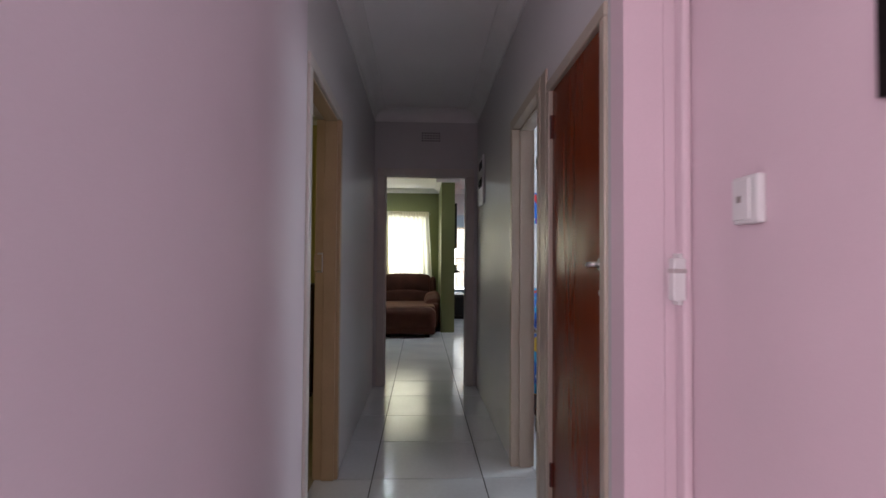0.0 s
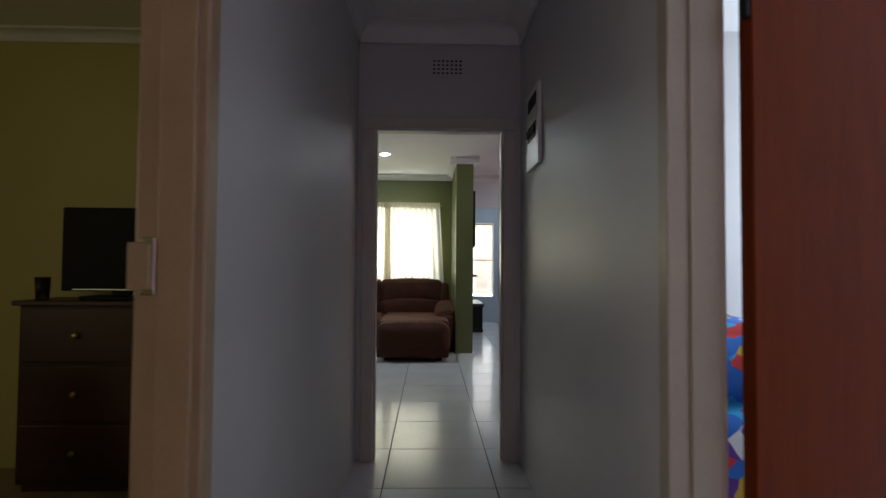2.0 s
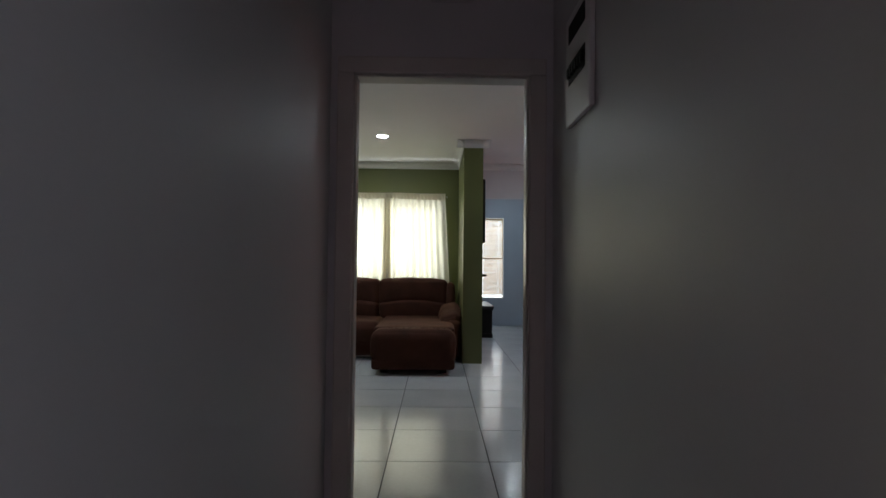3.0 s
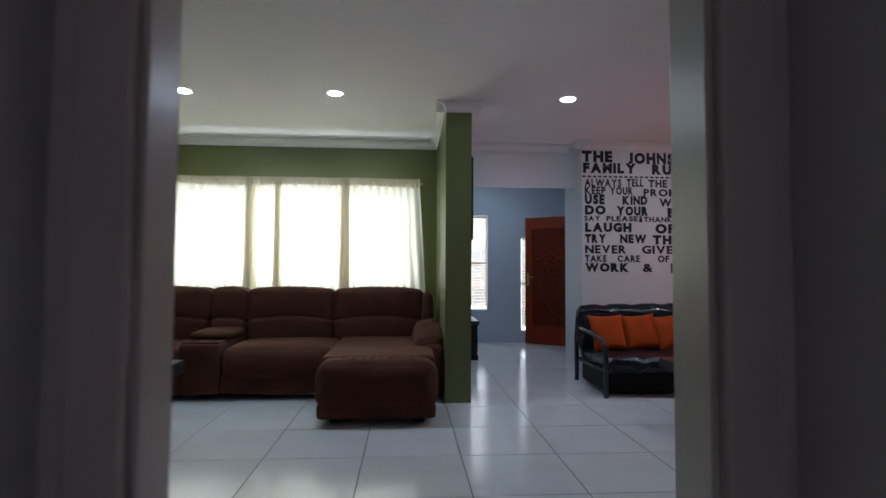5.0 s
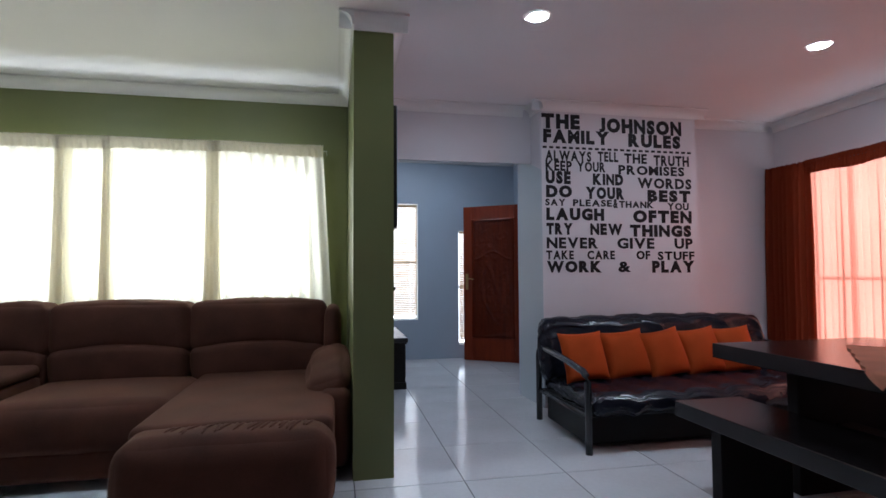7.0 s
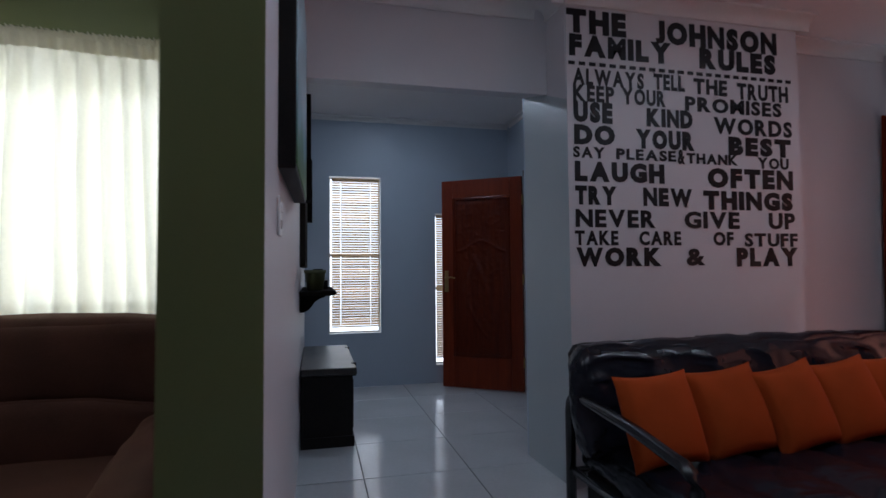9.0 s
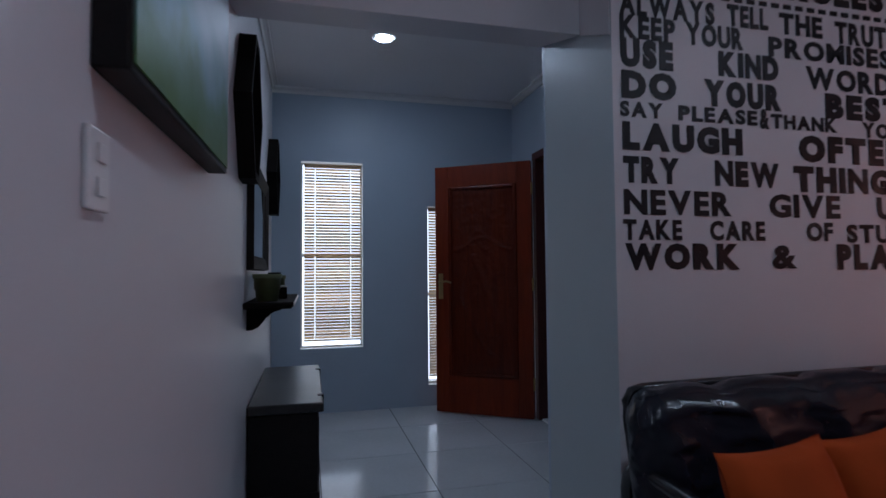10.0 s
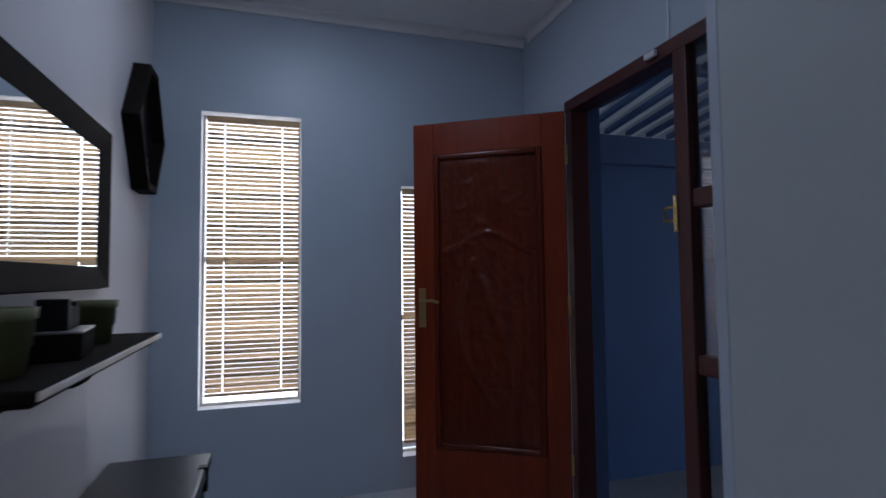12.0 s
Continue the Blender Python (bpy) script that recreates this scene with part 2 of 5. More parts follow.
def wall(name, axis, t0, t1, a0, a1, z0, z1, mats, holes=(), label=""):
    """A wall of thickness t0..t1, lying along the other axis from a0 to a1, with openings (a0, a1, z0, z1).
    mats: the paint on the low side, and on the high side."""
    us = sorted({a0, a1, *[h[0] for h in holes], *[h[1] for h in holes]})
    zs = sorted({z0, z1, *[h[2] for h in holes], *[h[3] for h in holes]})
    us, zs = [u for u in us if a0 <= u <= a1], [z for z in zs if z0 <= z <= z1]

    def solid(i, j):
        if not (0 <= i < len(us) - 1 and 0 <= j < len(zs) - 1):
            return False
        u, z = (us[i] + us[i + 1]) / 2, (zs[j] + zs[j + 1]) / 2
        return not any(h[0] < u < h[1] and h[2] < z < h[3] for h in holes)
    bm = bmesh.new()

    def quad(pts, mi):
        f = bm.faces.new([bm.verts.new((t, u, z) if axis == "x" else (u, t, z)) for t, u, z in pts])
        f.material_index = mi
    for i in range(len(us) - 1):
        for j in range(len(zs) - 1):
            if not solid(i, j):
                continue
            u0, u1, w0, w1 = us[i], us[i + 1], zs[j], zs[j + 1]
            quad([(t0, u0, w0), (t0, u0, w1), (t0, u1, w1), (t0, u1, w0)], 0)
            quad([(t1, u0, w0), (t1, u1, w0), (t1, u1, w1), (t1, u0, w1)], 1)
            if not solid(i - 1, j):
                quad([(t0, u0, w0), (t1, u0, w0), (t1, u0, w1), (t0, u0, w1)], 0)
            if not solid(i + 1, j):
                quad([(t0, u1, w0), (t0, u1, w1), (t1, u1, w1), (t1, u1, w0)], 0)
            if not solid(i, j - 1):
                quad([(t0, u0, w0), (t0, u1, w0), (t1, u1, w0), (t1, u0, w0)], 0)
            if not solid(i, j + 1):
                quad([(t0, u0, w1), (t1, u0, w1), (t1, u1, w1), (t0, u1, w1)], 0)
    bmesh.ops.remove_doubles(bm, verts=bm.verts, dist=1e-5)
    bmesh.ops.recalc_face_normals(bm, faces=bm.faces)
    return tagged(part(name, bm, list(mats)), label, "wall", kind="structure")


# ---- structure ----
CEIL = 2.675
# near stretch of the same wall, coloured for the pink light on it
wall("wall_hall_left_near", "x", -0.615, -0.506, 1.1, 2.735, 0, CEIL, (M_YELLOW, M_LILAC), (), "start of the hallway wall, tinted lilac for pink bounce light")
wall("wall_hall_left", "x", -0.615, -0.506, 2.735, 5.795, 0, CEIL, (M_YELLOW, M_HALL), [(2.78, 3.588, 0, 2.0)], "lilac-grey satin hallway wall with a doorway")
wall("wall_hall_right_near", "x", 0.497, 0.607, 2.03, 2.126, 0, CEIL, (M_PINK, M_PINK), (), "lilac-pink end of the hallway wall")
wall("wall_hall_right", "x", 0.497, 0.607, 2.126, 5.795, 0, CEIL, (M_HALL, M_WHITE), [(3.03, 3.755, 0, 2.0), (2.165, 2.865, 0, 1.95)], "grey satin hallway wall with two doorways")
wall("wall_back_room", "x", 0.665, 0.75, 1.15, 2.03, 0, CEIL, (M_PINK, M_PINK), (), "lilac-pink painted bedroom wall")
# unseen rest of the back room, laid out to steer its lamps' light
wall("wall_back_right", "x", 2.6, 2.7, -1.6, 1.15, 0, CEIL, (M_PINK, M_PINK), (), "lilac-pink painted bedroom wall")
wall("wall_back_left", "x", -2.7, -2.6, -1.6, 1.098, 0, CEIL, (M_PINK, M_PINK), (), "lilac-pink painted bedroom wall")
wall("wall_back_left_return", "y", 1.0, 1.098, -2.598, -0.506, 0, CEIL, (M_PINK, M_PINK), (), "lilac-pink painted bedroom wall")
wall("wall_back_right_return", "y", 1.152, 1.25, 0.752, 2.7, 0, CEIL, (M_PINK, M_PINK), (), "lilac-pink painted bedroom wall")
wall("wall_back_return", "y", 2.032, 2.10, 0.609, 0.75, 0, CEIL, (M_PINK, M_PINK), (), "lilac-pink end of a wall")
wall("wall_back_end", "y", -1.7, -1.602, -2.7, 2.7, 0, CEIL, (M_PINK, M_PINK), [(-2.3, -1.2, 0.85, 2.15), (1.5, 2.55, 0.85, 2.15)], "unseen lilac-pink end wall with two assumed window openings")
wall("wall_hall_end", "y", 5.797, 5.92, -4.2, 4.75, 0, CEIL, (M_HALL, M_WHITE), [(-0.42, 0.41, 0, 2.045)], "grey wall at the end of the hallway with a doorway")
wall("wall_bedroom_far_left", "x", -4.2, -4.1, 1.2, 5.795, 0, CEIL, (M_YELLOW, M_YELLOW), (), "yellow-green bedroom wall")
wall("wall_bedroom_near", "y", 1.102, 1.2, -4.2, -0.617, 0, CEIL, (M_YELLOW, M_YELLOW), (), "yellow-green bedroom wall")
wall("wall_bedroom_far", "y", 5.70, 5.793, -4.098, -0.617, 0, CEIL, (M_YELLOW, M_YELLOW), (), "yellow-green bedroom wall with a white cornice")
wall("wall_kids_right", "x", 3.6, 3.7, 2.07, 5.795, 0, CEIL, (M_WHITE, M_WHITE), (), "white bedroom wall")
wall("wall_kids_near", "y", 2.87, 2.93, 0.609, 3.598, 0, CEIL, (M_WHITE, M_WHITE), (), "white bedroom wall")
wall("wall_green_side", "x", -3.30, -3.155, 5.922, 11.43, 0, CEIL, (M_GREEN, M_GREEN), (), "olive green living room side wall")
wall("wall_green_window", "y", 11.28, 11.43, -3.153, 0.298, 0, CEIL, (M_GREEN, M_GREEN), [(-2.85, 0.02, 0.85, 2.06)], "olive green living room wall with a wide window")
lettered = tagged(part("wall_lettered", prism(bmesh.new(), [(1.968, 11.085), (3.50, 11.085), (3.50, 11.62), (1.942, 11.62)], "z", 0, CEIL), [M_WHITE, M_WHITE, M_PALE]), "white projecting wall panel that carries black lettering", "wall", kind="structure")
wall("wall_living_back", "y", 11.36, 11.66, 3.502, 4.62, 0, CEIL, (M_WHITE, M_WHITE), (), "white living room wall beside the red curtains")
wall("wall_side_window", "x", 4.62, 4.75, 5.922, 11.66, 0, CEIL, (M_WHITE, M_WHITE), [(8.65, 11.05, 0.25, 2.15)], "white living room wall with a wide window behind red curtains")
foyerwall = wall("wall_foyer_window", "y", 13.90, 14.05, 0.30, 2.81, 0, 2.8, (M_BLUE, M_EXT), [(0.785, 1.30, 0.535, 2.11), (1.87, 2.3, 0.18, 1.75)], "pale blue entrance wall with two tall narrow windows")
doorwall = wall("wall_foyer_door", "x", 2.68, 2.81, 11.648, 13.898, 0, 2.8, (M_BLUE, M_EXT), [(11.9, 13.27, 0, 2.1)], "pale blue entrance wall with the front doorway")
wall("wall_foyer_stub", "y", 11.622, 11.646, 1.942, 2.90, 0, CEIL - 0.002, (M_BLUE, M_BLUE), (), "pale blue entrance wall behind the lettered panel")

for f in lettered.data.polygons:
    if f.normal.x < -0.5:
        f.material_index = 2

foyerwall.data.materials.append(M_CORN)
for f in foyerwall.data.polygons:
    if abs(f.normal.y) < 0.5 and 0.5 < f.center.x < 2.5 and 0.1 < f.center.z < 2.5:
        f.material_index = 2
for f in doorwall.data.polygons:
    if abs(f.normal.x) < 0.5 and 11.8 < f.center.y < 13.4:
        f.material_index = 1

# wing wall between living room and entrance: green on the side and the end, white on the other side
bm = prism(bmesh.new(), [(0.30, 9.81), (0.532, 9.81), (0.552, 11.0), (0.552, 13.898), (0.30, 13.898)], "z", 0, CEIL)
for f in bm.faces:
    f.material_index = 1 if f.normal.x > 0.5 else 0
tagged(part("wall_wing", bm, [M_GREEN, M_WHITE]), "olive green wing wall end, white on its far side", "wall", kind="structure")
bm = prism(bmesh.new(), [(11.3, 2.16), (11.66, 2.255), (11.66, CEIL), (11.3, CEIL)], "x", 0.554, 1.9565)
tagged(part("beam", bm, M_WHITE), "white plastered beam over the entrance opening", "beam", kind="structure")
bm = prism(bmesh.new(), [(0, 2.07), (0.207, 2.155), (0.207, CEIL - 0.001), (0, CEIL - 0.001)], "x", -0.004, 0.0)
tagged(part("beam_return", bm, M_WHITE, at=pose(1.9665, 11.09, 0, 0, 0, 2.8)), "white plaster return of the beam on the panel's side", "beam", kind="structure")

# ceilings
tagged(part("ceiling", boxm(-4.2, 4.75, -2.1, 11.66, CEIL, CEIL + 0.1), M_CEIL), "white painted plasterboard ceiling", "ceiling", kind="structure")
tagged(part("ceiling_entrance", boxm(0.30, 2.81, 11.662, 14.05, 2.725, 2.86), M_CEIL), "white painted entrance ceiling", "ceiling", kind="structure")


tagged(part("ceiling_bedroom", boxm(-4.098, -0.617, 1.202, 5.698, 2.56, 2.60), M_CEIL), "white painted bedroom ceiling", "ceiling", kind="structure")


def cornice(p, q, side, z, s=0.085, name="cornice"):
    """A coved plaster cornice from p to q; side is the way into the room."""
    p, q, side = Vector(p), Vector(q), Vector(side)
    prof = [(0, 0), (0.012, 0), (0.012, 0.012)] + [(s - 0.016 - (s - 0.028) * math.cos(a), 0.012 + (s - 0.028) * math.sin(a)) for a in [k * math.pi / 16 for k in range(1, 8)]] + [(s - 0.016, s - 0.014), (s, s - 0.014), (s, s), (0, s)]
    bm = bmesh.new()
    rows = [[bm.verts.new((e.x + side.x * (u + g), e.y + side.y * (u + g), z - s + w)) for u, w in prof] for e, g in ((p, 0.001), (q, 0.001))]
    n = len(prof)
    for i in range(n):
        bm.faces.new((rows[0][i], rows[1][i], rows[1][(i + 1) % n], rows[0][(i + 1) % n]))
    bm.faces.new(rows[0]), bm.faces.new(rows[1][::-1])
    bmesh.ops.recalc_face_normals(bm, faces=bm.faces)
    return tagged(part(name, bm, M_CORN), "white coved plaster cornice", "cornice", kind="structure")


Z = CEIL - 0.001
for p, q, side in [((-3.155, 11.28), (0.30, 11.28), (0, -1)), ((-3.155, 5.92), (-3.155, 11.195), (1, 0)), ((0.30, 9.725), (0.30, 11.195), (-1, 0)),
                   ((0.215, 9.81), (0.617, 9.81), (0, -1)), ((0.532, 9.81), (0.552, 11.215), (1, 0)), ((0.552, 11.30), (1.875, 11.30), (0, -1)),
                   ((1.968, 11.0), (1.955, 11.30), (-1, 0)), ((1.883, 11.085), (3.585, 11.085), (0, -1)), ((3.50, 11.085), (3.50, 11.275), (1, 0)),
                   ((3.50, 11.36), (4.535, 11.36), (0, -1)), ((4.62, 5.92), (4.62, 11.36), (-1, 0))]:
    cornice(p, q, side, Z)
for p, q, side in [((-0.506, 1.0), (-0.506, 5.795), (1, 0)), ((0.497, 2.03), (0.497, 5.795), (-1, 0)), ((-0.504, 5.795), (0.495, 5.795), (0, -1))]:
    cornice(p, q, side, Z, 0.115)
cornice((-4.1, 5.70), (-0.617, 5.70), (0, -1), 2.559, 0.07)
for p, q, side in [((0.552, 13.90), (2.68, 13.90), (0, -1)), ((0.552, 11.66), (0.552, 13.815), (1, 0)), ((2.68, 11.70), (2.68, 13.815), (-1, 0))]:
    cornice(p, q, side, 2.724, 0.05)

# floor slab; the tiles lie on it (see the end of the file)
bm = boxm(-4.2, 4.75, -2.1, 11.66, -0.1, -0.003)
box(bm, 0.30, 2.81, 11.66, 14.05, -0.1, -0.003)
tagged(part("floor", bm, M_GROUT), "grout bed under white floor tiles", "floor", kind="structure")
bm = boxm(-4.2, 4.75, -2.1, 11.66, -0.52, -0.101)
box(bm, 0.30, 2.81, 11.66, 14.05, -0.52, -0.101)
tagged(part("foundation", bm, M_EXT), "blue painted foundation under the house", "foundation", kind="structure")
tagged(part("ground", boxm(-60, 60, -60, 60, -0.7, -0.5), mat("paving", (0.3, 0.28, 0.26), 0.9, var=0.15, scale=0.8)), "pale paved ground outside", "ground", kind="structure")

# ---- more materials ----
M_SUEDE = mat("brown_suede", (0.066, 0.0245, 0.0155), 0.88, var=0.25, scale=4, fine=260, bump=0.25, spec=0.2)
nap = M_SUEDE.node_tree.nodes["Principled BSDF"].inputs
nap["Sheen Weight"].default_value, nap["Sheen Roughness"].default_value, nap["Sheen Tint"].default_value = 0.2, 0.4, (0.70, 0.27, 0.12, 1)
M_SUEDE.node_tree.nodes["Principled BSDF"].inputs["Sheen Weight"].default_value = 0.22
M_SUEDE.node_tree.nodes["Principled BSDF"].inputs["Sheen Tint"].default_value = (0.55, 0.30, 0.17, 1)
M_SUEDE.node_tree.nodes["Principled BSDF"].inputs["Sheen Roughness"].default_value = 0.4
M_BASE = mat("black_plastic", (0.007, 0.007, 0.007), 0.5, var=0.1)
M_LEATHER = mat("black_leather", (0.009, 0.010, 0.017), 0.25, var=0.1, scale=14, fine=15, bump=0.34, dist=0.011)
M_LEATHER.node_tree.nodes["Principled BSDF"].inputs["Specular IOR Level"].default_value = 0.34
M_TUBE = mat("black_gloss_metal", (0.010, 0.010, 0.013), 0.22, var=0.1, bump=0.0)
M_ORANGE = mat("burnt_orange_cloth", (0.40, 0.066, 0.013), 0.9, var=0.1, scale=5, fine=500, bump=0.3, spec=0.1)
M_WENGE = wood("black_brown_timber", (0.005, 0.004, 0.004), (0.010, 0.007, 0.007), 0.5, (3, 0.6, 14))
M_TABLE = wood("glossy_black_brown_timber", (0.005, 0.004, 0.004), (0.010, 0.007, 0.007), 0.18, (3, 0.6, 14))
M_TABLE.node_tree.nodes["Principled BSDF"].inputs["Specular IOR Level"].default_value = 0.35
M_BLACKWOOD = wood("black_stained_timber", (0.007, 0.006, 0.006), (0.014, 0.011, 0.010), 0.42, (14, 1.0, 14))
for m in (M_WENGE, M_BLACKWOOD, M_BASE):
    m.node_tree.nodes["Principled BSDF"].inputs["Specular IOR Level"].default_value = 0.16
M_SHELF = mat("dull_dark_timber", (0.010, 0.008, 0.007), 0.8, var=0.3, scale=9, fine=80, bump=0.1, spec=0.08)
M_CHESTTOP = mat("worn_black_lacquer", (0.018, 0.016, 0.016), 0.36, var=0.45, scale=7, fine=60, bump=0.18, spec=0.5)
M_SHEER = sheer("white_sheer_cloth", (0.82, 0.78, 0.65), 0.5, 0.07)
M_HEADING = sheer("doubled_white_cloth", (0.76, 0.70, 0.55), 0.34)
M_REDSHEER = sheer("coral_sheer_cloth", (0.80, 0.35, 0.245), 0.55, 0.20)
M_REDDRAPE = sheer("rust_red_cloth", (0.20, 0.034, 0.014), 0.12)
M_STEEL = mat("brushed_steel", (0.55, 0.54, 0.52), 0.3, metal=1.0, var=0.08, bump=0.0)
M_BRASS = mat("dull_brass", (0.45, 0.33, 0.14), 0.35, metal=1.0, var=0.15, bump=0.0)
M_WPLASTIC = mat("white_plastic", (0.74, 0.73, 0.73), 0.35, var=0.02, bump=0.0)
M_INK = mat("black_wall_paint", (0.009, 0.008, 0.010), 0.45, var=0.2, scale=9, bump=0.03, spec=0.3)
M_ALU = mat("white_window_paint", (0.72, 0.72, 0.70), 0.4, var=0.03)
M_SLAT = sheer("cream_blind_slat", (0.66, 0.51, 0.33), 0.30)
M_LED = glow("led_disc", (0.88, 0.95, 1.0), 380.0)
M_LED_DIM = glow("dim_led_disc", (0.88, 0.95, 1.0), 300.0)
M_SCREEN = mat("black_screen", (0.003, 0.003, 0.004), 0.5, var=0.05, bump=0.0, spec=0.15)
M_DRESS = wood("dark_red_veneer", (0.035, 0.010, 0.006), (0.06, 0.018, 0.010), 0.4, (1, 12, 12))
M_POT = mat("olive_green_plastic", (0.13, 0.145, 0.062), 0.4, var=0.08, bump=0.0)
M_GLASS = bpy.data.materials.new("clear_glass")
M_GLASS.use_nodes = True
g = M_GLASS.node_tree.nodes["Principled BSDF"]
g.inputs["Transmission Weight"].default_value, g.inputs["Roughness"].default_value, g.inputs["IOR"].default_value = 1.0, 0.01, 1.45
M_MIRROR = bpy.data.materials.new("mirror_silver")
M_MIRROR.use_nodes = True
g = M_MIRROR.node_tree.nodes["Principled BSDF"]
g.inputs["Base Color"].default_value, g.inputs["Metallic"].default_value, g.inputs["Roughness"].default_value = (0.86, 0.88, 0.88, 1), 1.0, 0.01


def soft(x0, x1, y0, y1, z0, z1, r=0.06, bulge=0.02, wrinkle=0.004, cuts=9, freq=7.0, bm=None, m=None):
    """An upholstered block: rounded edges, swelling faces, small folds."""
    t = bmesh.new()
    bmesh.ops.create_cube(t, size=2)
    bmesh.ops.subdivide_edges(t, edges=t.edges[:], cuts=cuts, use_grid_fill=True)
    h = Vector(((x1 - x0) / 2, (y1 - y0) / 2, (z1 - z0) / 2))
    c = Vector(((x0 + x1) / 2, (y0 + y1) / 2, (z0 + z1) / 2))
    r = min(r, 0.98 * min(h))
    for v in t.verts:
        p = v.co.copy()
        s = Vector([math.sin(a * math.pi / 2) ** 1 if abs(a) < 1 else a for a in p])
        full = Vector([s[i] * h[i] for i in range(3)])
        core = Vector([max(-(h[i] - r), min(h[i] - r, full[i])) for i in range(3)])
        d = full - core
        q = core + (d.normalized() * r if d.length > 1e-6 else d)
        w = [(1 - s[i] ** 2) for i in range(3)]
        q += Vector([bulge * s[i] ** 3 * w[(i + 1) % 3] * w[(i + 2) % 3] for i in range(3)])
        k = (q + c) * freq
        q += wrinkle * Vector((noise.noise(k), noise.noise(k + Vector((9, 4, 1))), noise.noise(k + Vector((3, 7, 8)))))
        v.co = q + c
    if m is not None:
        bmesh.ops.transform(t, matrix=m, verts=t.verts)
    if bm is None:
        return t
    add(bm, t)
    return bm


# ---- hallway ----
def door_frame(name, axis, t0, t1, a0, a1, top, label, face=0.055, proud=0.014, paint=None):
    """A pressed-steel door frame round an opening; parts: two jambs and a head."""
    th = thing(name, Matrix(), label, "door frame", kind="structure")
    paint = paint or M_FRAME
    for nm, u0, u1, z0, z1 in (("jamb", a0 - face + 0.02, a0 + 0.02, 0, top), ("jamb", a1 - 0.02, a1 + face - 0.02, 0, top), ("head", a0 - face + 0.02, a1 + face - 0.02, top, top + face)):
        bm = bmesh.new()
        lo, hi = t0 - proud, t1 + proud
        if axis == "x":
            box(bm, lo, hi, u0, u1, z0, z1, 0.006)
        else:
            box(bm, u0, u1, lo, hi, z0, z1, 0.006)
        # with M_TAN, only the far jamb and the rebates carry the bounce tint
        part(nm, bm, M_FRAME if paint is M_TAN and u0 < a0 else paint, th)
        # rebate bead inside the frame
        bm = bmesh.new()
        mid = (t0 + t1) / 2
        if nm == "jamb":
            inner = (u1, u1 + 0.012) if u0 < (a0 + a1) / 2 else (u0 - 0.012, u0)
            ext = (z0, z1)
        else:
            inner, ext = (a0 + 0.02, a1 - 0.02), (top - 0.012, top)
        if axis == "x":
            box(bm, mid - 0.02, t1 + proud - 0.02, inner[0], inner[1], ext[0], ext[1], 0.003)
        else:
            box(bm, inner[0], inner[1], t0 - proud + 0.02, mid + 0.02, ext[0], ext[1], 0.003)
        part("rebate", bm, paint, th)
    return th


door_frame("door_frame_end", "y", 5.797, 5.92, -0.42, 0.41, 2.03, "cream gloss steel door frame at the hallway end", 0.075)
door_frame("door_frame_left", "x", -0.615, -0.506, 2.78, 3.588, 1.972, "cream steel frame of an open bedroom doorway, warm bounce tint inside", paint=M_TAN)
door_frame("door_frame_right", "x", 0.497, 0.607, 3.03, 3.755, 1.98, "greige gloss steel frame round an open brown door", paint=M_GREIGE)
door_frame("door_frame_closed", "x", 0.497, 0.607, 2.175, 2.855, 1.915, "greige gloss steel frame round a closed brown door", 0.045, 0.012, M_GREIGE)


def strike(m, keep):
    th = thing("strike_plate", m, "steel lock strike box in the door jamb", "lock")
    part("plate", boxm(-0.014, 0.014, -0.003, 0.004, -0.055, 0.055, 0.002), M_STEEL, th)
    if keep:
        part("keep", boxm(-0.012, 0.030, 0.004, 0.02, -0.045, 0.045, 0.003), keep, th)
    return th


strike(pose(-0.60, 3.566, 1.18, 0, 0, 180), M_TAN)
strike(pose(-0.401, 5.80, 1.08, 0, 0, -90), None)


def short_lever(parent, x, y, z):
    """A short lever on a round rose, on the face at x, standing out towards -x."""
    bm = lathe(bmesh.new(), [(0.022, 0), (0.022, 0.004), (0.018, 0.008)], 24)
    bmesh.ops.transform(bm, matrix=pose(x, y, z, 0, -90, 0), verts=bm.verts)
    rose = part("handle_rose", bm, M_STEEL, parent, smooth=True)
    bm = tube(bmesh.new(), [(x - 0.004, y, z), (x - 0.026, y, z), (x - 0.032, y + 0.006, z), (x - 0.033, y + 0.018, z), (x - 0.031, y + 0.030, z - 0.002)], 0.0085)
    part("handle", bm, M_STEEL, rose, smooth=True)


leaf = thing("closed_door", pose(0.503, 2.19, 0.008), "closed red-brown veneered flush door with steel handle", "door")
part("leaf", boxm(0, 0.027, 0.008, 0.643, 0, 1.904, 0.003), M_DOOR, leaf)
short_lever(leaf, 0.0, 0.034, 1.172)
bm = lathe(bmesh.new(), [(0.010, 0), (0.010, 0.006), (0.004, 0.008)], 16)
bmesh.ops.transform(bm, matrix=pose(0, 0.034, 1.085, 0, -90, 0), verts=bm.verts)
part("keyhole", bm, M_STEEL, leaf)
for z in (0.25, 1.7):
    part("hinge", boxm(-0.012, 0.004, 0.637, 0.652, z, z + 0.1, 0.003), M_DARKRED, leaf)

